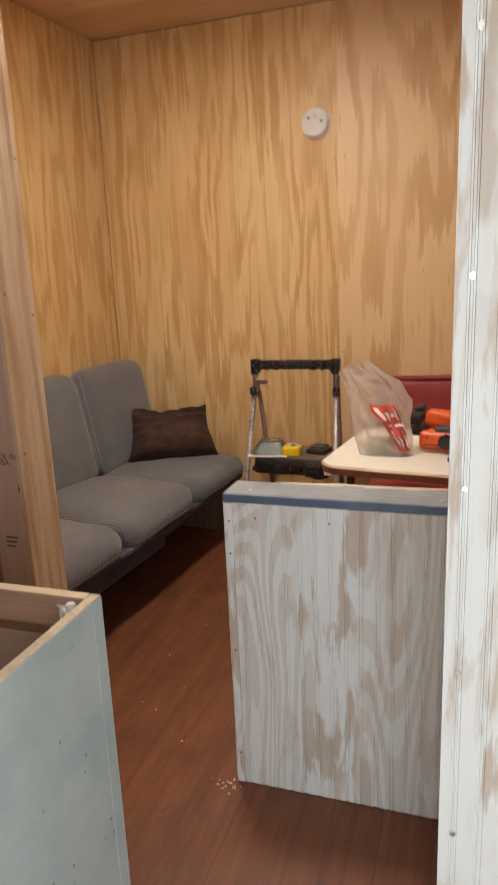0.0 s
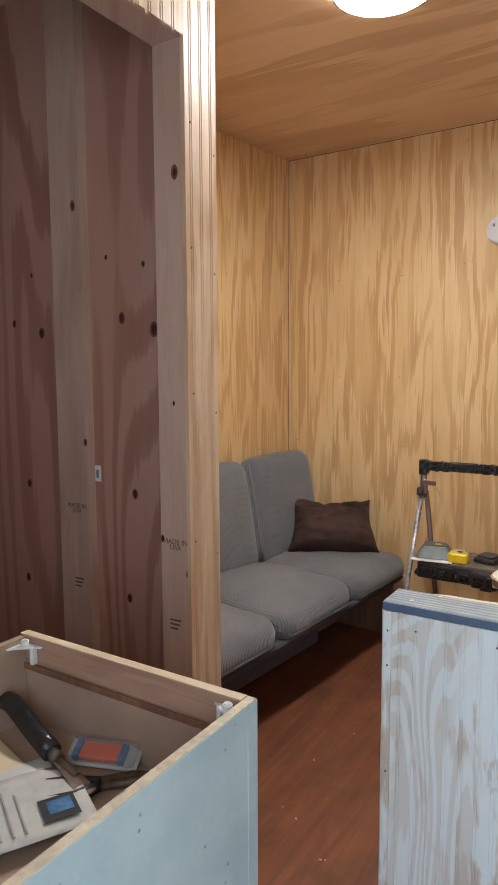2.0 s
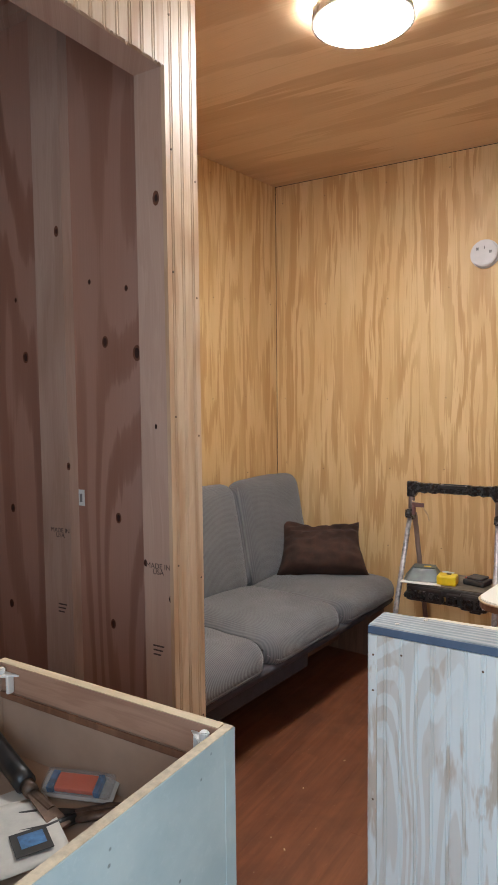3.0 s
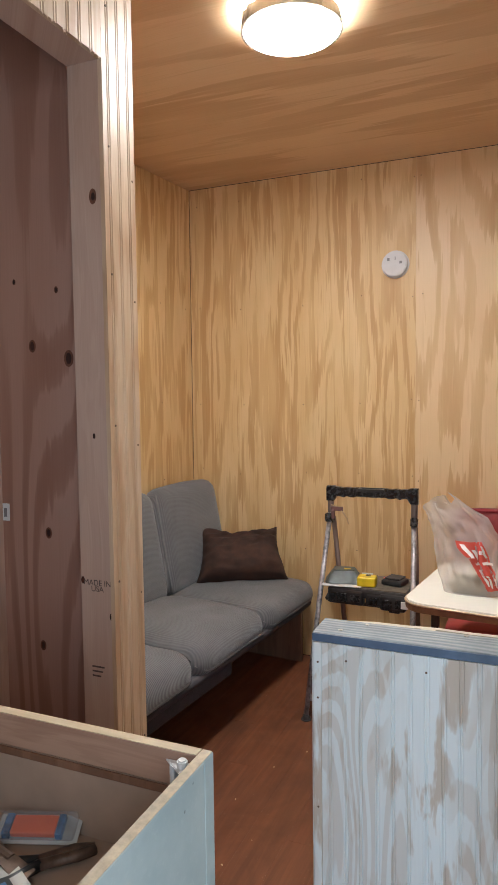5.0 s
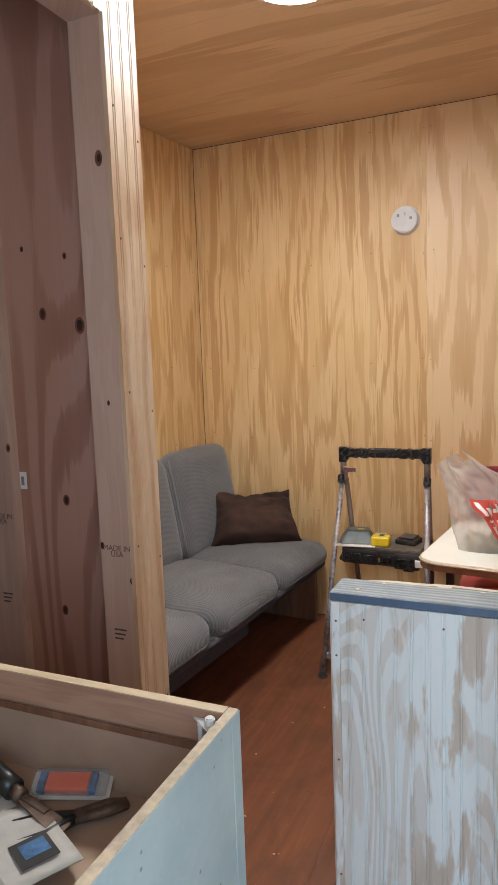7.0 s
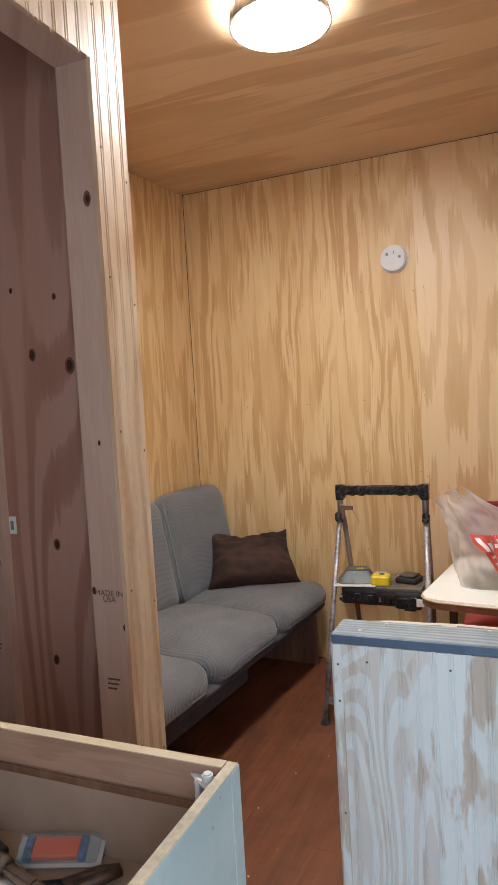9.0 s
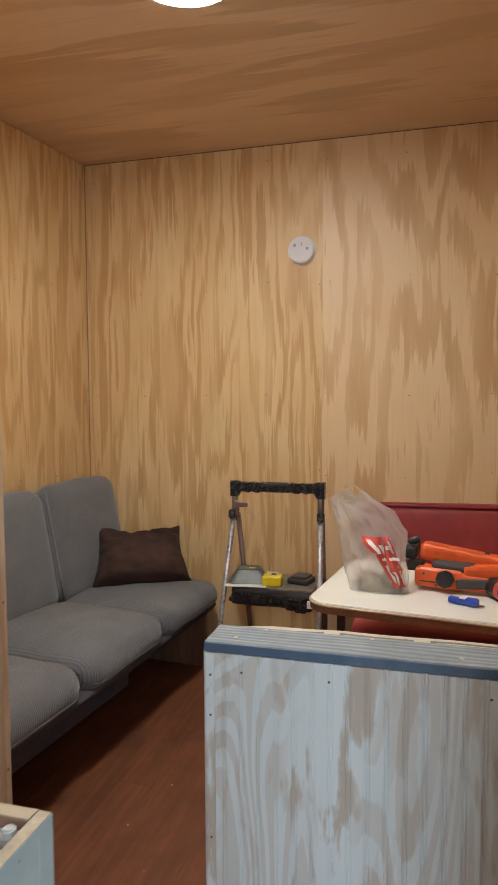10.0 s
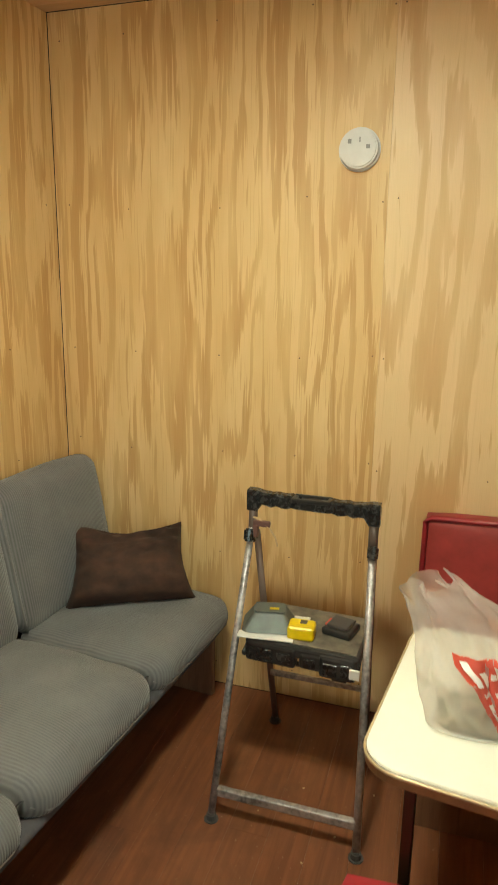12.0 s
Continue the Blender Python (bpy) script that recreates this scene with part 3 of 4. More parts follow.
part("beaded_panel", grooved(JY - 0.003, POST_END, 0.004, roof(1.38), FACE, 0.011, "y", 0.0385, 1), bead_wood, partition)
header_z = 2.182
header = setting(part("wall_over_opening", sloped(JX0, 0.16, header_z, FACE - 0.0115, JY - 0.0005, -0.003), stud_wood), "header of rough timber over the opening")
part("beaded_panel", grooved(0.05, JY - 0.0035, header_z - 0.002, roof(0.05) - 0.002, FACE, 0.011, "y", 0.0385, 1), bead_wood, header)
side_wall = setting(part("wall_little_room", sloped(JX0, SOUTH, 0, FACE - 0.0115, 0.16, -0.003), stud_wood), "timber framed partition")
part("beaded_panel", grooved(SOUTH, 0.049, 0.004, roof(SOUTH) - 0.002, FACE, 0.011, "y", 0.0385, 1), bead_wood, side_wall)
part("beaded_panel", grooved(0.0495, 0.16, 0.004, header_z - 0.003, FACE, 0.011, "y", 0.0385, 1), bead_wood, side_wall)
setting(part("wall_closet_end", sloped(FAR - 0.0, -0.04, 0, JX0, 0.0, -0.003), closet_ply), "raw plywood end of the little room")

def slivers(rng, places, reach):
    """Ragged fibres left by the saw."""
    bm = bmesh.new()
    for p in places:
        tip = Vector(p) + Vector((rng.uniform(0.2, 1.0) * 0.006, rng.uniform(-0.006, 0.006), -reach * rng.uniform(0.4, 1.5)))
        base = [bm.verts.new(Vector(p) + Vector(d)) for d in ((0, -0.0022, 0.001), (0, 0.0022, 0.001), (0.0016, 0, 0.001))]
        end = bm.verts.new(tip)
        bm.faces.new(base)
        for a, b in zip(base, base[1:] + base[:1]):
            bm.faces.new((a, b, end))
    bmesh.ops.recalc_face_normals(bm, faces=bm.faces[:])
    return bm


chip_rng = random.Random(11)
part("splinters", slivers(chip_rng, [(FACE - 0.002, chip_rng.uniform(0.62, JY - 0.01), header_z - 0.002) for _ in range(70)], 0.008), bead_wood, header, "ragged saw-cut fibres")

KNOTS = ((-1.607, 1.583, 0.010), (-1.485, 1.550, 0.014), (-1.164, 1.579, 0.013), (-1.051, 1.544, 0.017), (-1.130, 1.098, 0.012), (-1.159, 0.797, 0.011), (-1.565, 1.092, 0.011), (-1.587, 0.789, 0.011), (-1.084, 1.716, 0.007), (-1.217, 1.745, 0.006), (-1.521, 1.721, 0.006))
for x, z, r in KNOTS:
    part("knot_ring", disc(1, 0.0008, Matrix.Translation((x, 1.4900, z)) @ pose(0, 0, 0, 90) @ Matrix.Diagonal((r * 0.85, r * 1.25, 1, 1)), 14), knot_ring, partition)
    part("knot", disc(1, 0.0012, Matrix.Translation((x, 1.4899, z)) @ pose(0, 0, 0, 90) @ Matrix.Diagonal((r * 0.5, r * 0.85, 1, 1)), 14), knot_dark, partition)
for x, y, z, r in ((-1.303, 1.4554, 1.886, 0.012), (-1.281, 1.4554, 1.237, 0.009), (-0.890, JY, 1.891, 0.014), (-0.903, JY, 1.357, 0.005), (-0.945, JY, 1.02, 0.007), (-0.868, JY, 0.94, 0.007)):
    part("knot", disc(1, 0.0012, Matrix.Translation((x, y, z)) @ pose(0, 0, 0, 90) @ Matrix.Diagonal((r * 0.7, r * 1.25, 1, 1)), 14), knot_ring if r > 0.008 else knot_dark, partition)
    if r > 0.008:
        part("knot_heart", disc(1, 0.0016, Matrix.Translation((x + 0.001, y, z)) @ pose(0, 0, 0, 90) @ Matrix.Diagonal((r * 0.35, r * 0.6, 1, 1)), 12), knot_dark, partition)
part("paper_label", box(-1.285, 1.4893, 1.122, -1.257, 1.4897, 1.168), white_plastic, partition, "small white paper label")
part("label_print", box(-1.276, 1.4890, 1.132, -1.266, 1.4893, 1.156), slot_dark, partition)

# half wall with its cap, and the full-height wall end beside it
HX, HY = -0.472, 1.664
half_wall = setting(part("wall_half", box(HX + 0.002, HY + 0.012, 0, EAST, 1.765, 0.839), washed), "whitewashed beaded plywood half wall")
part("beaded_panel", grooved(HX + 0.021, EAST, 0.003, 0.8385, HY, 0.0118, "x"), washed, half_wall)
part("corner_trim", box(HX - 0.001, HY - 0.004, 0.003, HX + 0.0205, HY + 0.0118, 0.8385, 0.002, 1), washed, half_wall)
part("end_trim", box(HX - 0.008, HY + 0.0122, 0.003, HX + 0.0018, 1.765, 0.8385), washed, half_wall)
cap = part("cap", box(HX - 0.004, HY + 0.004, 0.8395, EAST, 1.780, 0.862, 0.003, 2), cap_wood, half_wall, "weathered grey wooden cap")
part("cap_edge", box(HX - 0.0035, HY + 0.0012, 0.8400, EAST, HY + 0.0037, 0.8590), blue_stain, half_wall, "blue stained front edge of the cap")
for x, y in ((-0.413, 1.700), (0.065, 1.700), (0.42, 1.705), (-0.12, 1.765), (-0.36, 1.762)):
    part("screw", disc(0.0055, 0.002, pose(x, y, 0.8628), 10), zinc, half_wall)
PX, PY = 0.089, 1.085
wall_end = setting(part("wall_end", sloped(PX + 0.001, PY + 0.0115, 0, EAST, PY + 0.10, -0.002), washed), "whitewashed full-height wall end")
part("beaded_panel", grooved(PX, EAST, 0.003, roof(PY) - 0.002, PY, 0.011, "x"), washed, wall_end)
for k in range(8):
    part("nail_head", disc(0.0045, 0.002, pose(PX + 0.022, PY, 0.22 + 0.29 * k, 90), 8), zinc, wall_end)

# ---- lamp ----
lamp_at = Matrix.Translation((-0.668, 2.104, roof(2.104))) @ pose(0, 0, 0, math.degrees(math.atan(FALL)))
lamp = thing("ceiling_lamp", "round flush ceiling lamp with glowing diffuser, lit", "lamp", lamp_at)
part("back_plate", disc(0.105, 0.020, pose(0, 0, -0.0105), 40), white_plastic, lamp)
part("glow_ring", disc(0.125, 0.006, pose(0, 0, -0.0240), 40), ring_glow, lamp, "warm light spilling round the back")
rim = joined(tube([(0.151 * math.cos(a), 0.151 * math.sin(a), -0.056) for a in (math.tau * k / 48 for k in range(49))], 0.0165, 4, 1.0))
for v in rim.verts:
    flat = Vector((v.co.x, v.co.y, 0))
    r = 0.155 if flat.length > 0.151 else 0.147
    v.co = Vector((*(flat.normalized() * r).xy, -0.024 if v.co.z > -0.056 else -0.064))
part("rim", rim, rim_metal, lamp, "beige metal rim")
part("diffuser", disc(0.1465, 0.024, pose(0, 0, -0.0570), 48, 0.006), diffuser_glow, lamp, "white glowing diffuser")

# ---- smoke detector ----
det = thing("smoke_detector", "round white smoke detector on the plywood wall", "detector", pose(-0.630, NORTH, 2.119, 90))
part("base_plate", disc(0.070, 0.010, pose(0, 0, 0.0052), 40), detector_plastic, det)
part("cover", disc(0.066, 0.026, pose(0, 0, 0.0235), 40, 0.005, 0.063), detector_plastic, det)
for x, y, w, h in ((-0.030, 0.022, 0.012, 0.014), (0.004, 0.026, 0.004, 0.016), (0.032, 0.004, 0.013, 0.013)):
    part("vent", box(x - w / 2, y - h / 2, 0.0362, x + w / 2, y + h / 2, 0.0375), slot_dark, det)

# ---- sofa ----
SOFA = pose(-1.098, 2.981, 0, 0, 0, -5.3)
sofa = thing("sofa", "grey corduroy three-seat sofa with piped cushions", "sofa", SOFA)
for k in range(3):
    y0 = -1.215 + 0.594 * k
    y1 = y0 + 0.588
    seat_bm, crown = cushion(-0.60, y0, 0.335, 0.012, y1, 0.458, 0.058, 0.0, 18), (0.040, 0.046, 0.022)[k]
    for v in seat_bm.verts:
        across, depth = (v.co.y - (y0 + y1) / 2) / 0.294, (v.co.x + 0.294) / 0.306
        v.co.x -= 0.045 * max(0.0, (abs(across) - 0.72) / 0.28) ** 2 * max(0.0, depth)
        if v.co.z > 0.40:
            v.co.z += crown * (1 - abs(across) ** 3.5) * (1 - abs(depth) ** 4) + 0.006 * noise.noise(v.co * 9)
    seat = part("seat_cushion", seat_bm, cord, sofa, smooth=True)
    part("piping", tube([(0.005 - 0.045 * max(0.0, (abs(s) * 0.9626 - 0.72) / 0.28) ** 2 - 0.09 * max(0.0, abs(s) - 0.84), (y0 + y1) / 2 + s * 0.283, 0.368 + 0.20 * max(0.0, abs(s) - 0.84)) for s in (-0.97, -0.93, -0.85, -0.75, -0.5, 0, 0.5, 0.75, 0.85, 0.93, 0.97)], 0.0045, 8), piping, seat, smooth=True)
    side = [(-0.055, y1 - 0.008, 0.405), (-0.12, y1 - 0.006, 0.436), (-0.3, y1 - 0.004, 0.444), (-0.56, y1 - 0.006, 0.44)]
    part("seam", tube(side, 0.0035, 6), apron_cloth, seat, smooth=True)
    back = cushion(-0.075, y0 + 0.004, 0.0, 0.055, y1 - 0.004, 0.555, 0.063, 0.016, 16)
    lean = pose(-0.57 + 0.075 * (k == 0), 0, 0.43, 0, -10.5, 0)
    back = turned(back, lean)
    cover = part("back_cushion", back, cord, sofa, smooth=True)
    edge = [Vector((0.035, y0 + 0.012, 0.02 + 0.51 * s)) for s in (0, 0.25, 0.5, 0.75, 1)]
    part("piping", turned(tube(edge, 0.004, 6), lean), piping, cover, smooth=True)
    if k:
        part("loop", tube([(-0.05, y0 - 0.014, 0.412), (-0.042, y0 - 0.003, 0.424), (-0.046, y0 + 0.012, 0.412)], 0.0025, 6), apron_cloth, seat, smooth=True)
rail_bm = cushion(-0.10, -1.205, 0.290, -0.006, 0.545, 0.352, 0.025, 0.0, 10)
for v in rail_bm.verts:
    v.co.x -= 0.75 * max(0.0, 0.335 - v.co.z)
part("front_rail", rail_bm, apron_cloth, sofa, "dark grey cloth-covered front rail", True)
part("seat_base", box(-0.60, -1.20, 0.30, -0.10, 0.54, 0.335, 0.008), apron_cloth, sofa)
part("back_frame", turned(box(-0.100, -0.56, -0.12, -0.080, 0.54, 0.42, 0.008), pose(-0.57, 0, 0.43, 0, -10.5, 0)), apron_cloth, sofa)
part("plinth", box(-0.50, -1.0, 0.165, -0.13, -0.13, 0.2995, 0.012), apron_cloth, sofa, "grey cloth-covered box under the seat")
for y in (-1.18, 0.520):
    part("leg", box(-0.56, y, 0, -0.07, y + 0.028, 0.2995, 0.004), brown_wood, sofa, "stained wooden panel leg")
part("stretcher", box(-0.36, -1.152, 0.06, -0.33, 0.52, 0.10, 0.004), brown_wood, sofa)


def pillow_mesh(w, h, t):
    bm, n, grid = bmesh.new(), 30, {}
    for s in (1, -1):
        for i in range(n + 1):
            for j in range(n + 1):
                u, v = 2 * i / n - 1, 2 * j / n - 1
                rim = max(abs(u), abs(v)) > 0.999
                if rim and s < 0:
                    grid[s, i, j] = grid[1, i, j]
                    continue
                pinch = 1 - (0.15 if v > 0 else 0.05) * (1 - u * u) * abs(v) ** 3, 1 - 0.13 * (1 - v * v) * abs(u) ** 3
                taper = 1 - 0.11 * (v + 1) / 2
                puff = t * (1.1 - 0.35 * v) * (max(0, 1 - u ** 4) * max(0, 1 - v ** 4)) ** 0.55
                p = Vector((u * w / 2 * pinch[1] * taper, v * h / 2 * pinch[0], s * puff))
                fold = abs(noise.noise(Vector((u * 1.3 + 2 * v, v * 5.0 - u, 3 + s))))
                p.z -= s * 0.040 * (1 - min(1, fold * 5)) * (1 - rim) * (1 - u * u) * max(0, 0.3 + 0.7 * v)
                p.z += 0.022 * noise.noise(Vector((u * 2.2 + v, v * 4.5, s))) * (1 - 0.5 * rim)
                p.y -= (0.026 + 0.010 * u) * (v > 0) * v * (1 - u * u)
                p.y += 0.006 * noise.noise(Vector((u * 4, v * 2, 5)))
                crease = math.sin(10 * v + 3 * u + 5 * noise.noise(Vector((u * 1.6, v * 1.6, 8 + s))))
                p.z += s * 0.009 * crease * (1 - rim) * (1 - u ** 4) * (0.35 + 0.65 * (v + 1) / 2)
                ear = abs(u) ** 7 * max(0, v) ** 7
                p.x, p.y = p.x - 0.010 * u * ear, p.y + (0.014 - 0.030 * u) * ear
                p.z -= s * 0.012 * abs(math.sin(7 * u + 9 * v)) * max(0, v) ** 2 * (1 - rim)
                grid[s, i, j] = bm.verts.new(p)
        for i in range(n):
            for j in range(n):
                f = [grid[s, i, j], grid[s, i + 1, j], grid[s, i + 1, j + 1], grid[s, i, j + 1]]
                bm.faces.new(f if s > 0 else f[::-1])
    return bm


right, up = Vector((0.865, 0.500, 0.0)), Vector((-0.30, 0.52, 0.80)).normalized()
out = right.cross(up).normalized()
up = out.cross(right).normalized()
turn = Matrix((right, up, out)).transposed().to_4x4()
pillow = part("throw_pillow", pillow_mesh(0.505, 0.335, 0.112), brown_velvet, smooth=True, at=Matrix.Translation((-1.428, 3.398, 0.600)) @ turn)
tagged(pillow, "dark brown velvet pillow leaning on the sofa", "pillow")

# ---- step ladder ----
ladder = thing("step_ladder", "worn aluminium folding step ladder with black handle", "step ladder")
HL, HR = Vector((-0.862, 3.205, 0.985)), Vector((-0.462, 3.170, 0.990))
FEET = ((-0.893, 2.890), (-0.428, 2.884), (-0.828, 3.432), (-0.475, 3.420))


def between(a, b, s):
    return Vector(a).lerp(Vector(b), s)


for foot, hand in ((FEET[0], HL), (FEET[1], HR)):
    part("front_rail", tube([(*foot, 0.02), between((*foot, 0), hand, 0.5), hand - Vector((0, 0.0, 0.06))], 0.0125, 10, 0.8), aluminium, ladder, smooth=True)
    part("upper_rail", tube([hand - Vector((0, 0.01, 0.12)), hand], 0.015, 10), plain("dull_steel_%.0f" % (hand.x * -100), (0.22, 0.17, 0.15), 0.45, 0.7), ladder, smooth=True)
    part("collar", joined(disc(0.0175, 0.042, Matrix.Translation(between((*foot, 0), hand, 0.885)) @ pose(0, 0, 0, -17), 12, 0.005), box(hand.x - 0.012, hand.y - 0.028, 0.840, hand.x + 0.012, hand.y + 0.028, 0.864, 0.006)), tape_black, ladder, "black plastic hinge collar")
for foot, hand in ((FEET[2], HL), (FEET[3], HR)):
    part("rear_leg", tube([(*foot, 0.02), between((*foot, 0), hand, 0.5), between((*foot, 0), hand, 0.88)], 0.0125, 10, 0.8), plain("rear_leg_%.0f" % (hand.x * -100), (0.27, 0.20, 0.17), 0.45, 0.6), ladder, smooth=True)
for x, y in FEET:
    part("foot", joined(disc(0.018, 0.026, pose(x, y, 0.0132), 12, 0.004, 0.0155), disc(0.024, 0.005, pose(x, y, 0.0028), 14, 0.0015)), grip_grey, ladder, "worn grey rubber foot")


def handle():
    """A moulded grip in one piece, dipped in the middle, lumpy underneath."""
    bm, rings = bmesh.new(), []
    for k in range(27):
        s = k / 26
        p = HL.lerp(HR, -0.045 + 1.09 * s)
        mid, lobe = 0.36 < s < 0.64, 0.004 * math.sin(k * 2.3)
        top = 0.036 if s < 0.10 or s > 0.90 else 0.020 if mid else 0.030 + 0.4 * lobe
        low = -0.036 if s < 0.09 or s > 0.91 else -0.012 if mid else -0.014 + lobe
        deep = (0.026 if mid else 0.022) + 0.3 * lobe
        rings.append([bm.verts.new(p + Vector((0, y * deep, z))) for y, z in ((-1, low + 0.005), (-0.7, low), (0.7, low), (1, low + 0.005), (1, top - 0.006), (0.7, top), (-0.7, top), (-1, top - 0.006))])
    for a, b in zip(rings, rings[1:]):
        for k in range(8):
            bm.faces.new((a[k], a[(k + 1) % 8], b[(k + 1) % 8], b[k]))
    bm.faces.new(rings[0][::-1]), bm.faces.new(rings[-1])
    bmesh.ops.recalc_face_normals(bm, faces=bm.faces[:])
    return bm


grip = part("handle", handle(), tape_black, ladder, "black taped grip bar")
MID = (HL + HR) / 2
part("handle_frame", joined(*[box(MID.x - 0.062, MID.y + y - 0.005, MID.z + 0.014, MID.x + 0.062, MID.y + y + 0.005, MID.z + 0.029, 0.003) for y in (-0.024, 0.024)], *[box(MID.x + x - 0.007, MID.y - 0.019, MID.z + 0.014, MID.x + x + 0.007, MID.y + 0.019, MID.z + 0.028, 0.003) for x in (-0.056, 0.056)]), black_plastic, grip)
# no hole is cut: a flat dark disc paints its shaded inside
part("handle_hole_shade", disc(0.020, 0.003, Matrix.Translation((MID.x, MID.y, MID.z + 0.0215)) @ Matrix.Diagonal((1.5, 0.7, 1, 1)), 16), shadow_gap, grip)
part("strap", tube([(-0.855, 3.185, 0.930), (-0.825, 3.175, 0.925), (-0.798, 3.17, 0.905), (-0.775, 3.168, 0.872), (-0.768, 3.168, 0.845)], 0.007, 6, 0.3), tan_strap, ladder, "tan strap end")
part("latch", joined(box(-0.852, 3.165, 0.905, -0.795, 3.178, 0.925, 0.003), box(-0.850, 3.160, 0.868, -0.835, 3.180, 0.910, 0.003)), plain("dull_red_steel", (0.17, 0.085, 0.075), 0.55, 0.4), ladder, "dull reddish latch")
STEP = pose(-0.645, 3.17, 0.535, 0, 0, -2.5)
part("step_body", turned(joined(box(-0.184, -0.140, 0.0, 0.184, 0.13, 0.040, 0.010), box(-0.180, -0.146, -0.034, -0.015, -0.105, 0.034, 0.010), box(-0.005, -0.143, -0.030, 0.085, -0.105, 0.030, 0.012), box(0.060, -0.148, -0.042, 0.176, -0.105, 0.034, 0.012), box(0.10, -0.141, -0.050, 0.15, -0.11, -0.03, 0.006), box(-0.178, -0.12, -0.02, -0.15, 0.11, 0.02, 0.006), box(0.15, -0.12, -0.02, 0.178, 0.11, 0.02, 0.006)), STEP), black_plastic, ladder, "black plastic step")
part("step_tread", turned(box(-0.172, -0.124, 0.0402, 0.172, 0.122, 0.0432, 0.001, 1), STEP), step_top, ladder, "dusty grey tread")
for x0, x1, z0, z1 in ((-0.165, -0.09, -0.022, 0.018), (-0.075, -0.03, -0.016, 0.014), (0.012, 0.05, -0.02, 0.012), (0.075, 0.118, -0.030, 0.010), (0.130, 0.166, -0.026, 0.016)):
    part("step_rib", turned(box(x0, -0.1505, z0, x1, -0.1435, z1, 0.002, 1), STEP), tape_black, ladder)
part("step_clip", turned(box(0.158, -0.160, -0.020, 0.190, -0.149, 0.012, 0.003), STEP), white_plastic, ladder, "scuffed pale clip")
part("step_brace", tube([(-0.838, 3.065, 0.505), (-0.478, 3.055, 0.500)], 0.008, 8), steel_brown, ladder, smooth=True)
for x in (-0.838, -0.475):
    part("side_link", tube([(x, 3.04, 0.52), (x - 0.004, 3.17, 0.535), (x - 0.002, 3.30, 0.545)], 0.008, 6, 1.4), black_plastic, ladder, smooth=True)
part("front_brace", box(-0.878, 2.895, 0.085, -0.436, 2.918, 0.113, 0.004), aluminium, ladder, "flat aluminium foot brace")
part("rear_brace", box(-0.832, 3.345, 0.255, -0.470, 3.360, 0.275, 0.003), aluminium, ladder)

TREAD = 0.5785
case = thing("tool_case", "small slate grey plastic case with a yellow sticker", "case", pose(-0.775, 3.135, TREAD, 0, 0, 12))
shell = prism(rounded(-0.092, -0.068, 0.080, 0.066, 0.022, 3), 0.0005, 0.060, 0.006)
for v in shell.verts:
    if v.co.z > 0.03:
        v.co.x, v.co.y = v.co.x * 0.62, v.co.y * 0.55 + 0.012
part("shell", shell, slate_plastic, case)
part("card", turned(box(-0.095, -0.098, 0.0008, 0.085, -0.060, 0.004), pose(0, 0, 0, 0, 0, -6)), white_plastic, case, "white card edge")
part("sticker", box(-0.005, -0.006, 0.0602, 0.026, 0.008, 0.0612), yellow_plastic, case)
tape = thing("tape_measure", "yellow tape measure lying on the ladder step", "tape measure", pose(-0.663, 3.098, TREAD, 0, 0, 4))
part("housing", box(-0.043, -0.034, 0.0005, 0.043, 0.034, 0.046, 0.010, 3), yellow_plastic, tape, smooth=False)
part("clip", box(-0.030, 0.0345, 0.016, 0.022, 0.0375, 0.050, 0.001, 1), white_plastic, tape)
part("window", box(-0.006, -0.004, 0.0462, 0.016, 0.020, 0.0480, 0.0005, 1), step_top, tape)
pack = thing("battery_pack", "black tool battery with a dark red stripe", "battery", pose(-0.548, 3.165, TREAD, 0, 0, -14))
part("body", box(-0.050, -0.046, 0.0005, 0.050, 0.046, 0.026, 0.008), black_plastic, pack)
part("rail", box(-0.036, -0.034, 0.0262, 0.036, 0.040, 0.036, 0.004), grip_grey, pack)
part("stripe", box(-0.046, -0.028, 0.0265, -0.0375, 0.020, 0.0300, 0.001, 1), red_print, pack)

# ---- dinette ----
TABLE = pose(-0.388, 2.366, -0.012, 0, 0, -7.5)
table = thing("dinette_table", "cream laminate dinette table with rounded corners", "table", TABLE)
part("tabletop", prism(rounded(0.003, 0.003, 1.097, 0.627, 0.082), 0.7515, 0.760, 0.002), cream_laminate, table)
part("edge_band", prism(rounded(0.0, 0.0, 1.10, 0.63, 0.085), 0.727, 0.7505, 0.002), edge_brown, table, "dark brown edge band")
part("edge_trim", tube([(x, y, 0.7520) for x, y in rounded(-0.001, -0.001, 1.101, 0.631, 0.086)] + [(1.101, 0.545, 0.7520)], 0.0035, 6), edge_trim, table, smooth=True)
part("apron", box(0.24, 0.20, 0.695, 0.95, 0.44, 0.7265), edge_brown, table)
for x, y in ((0.098, 0.098), (0.60, 0.53), (1.0, 0.098), (1.0, 0.53)):
    part("leg", box(x - 0.012, y - 0.012, 0.012, x + 0.012, y + 0.012, 0.7265, 0.003), steel_brown, table)


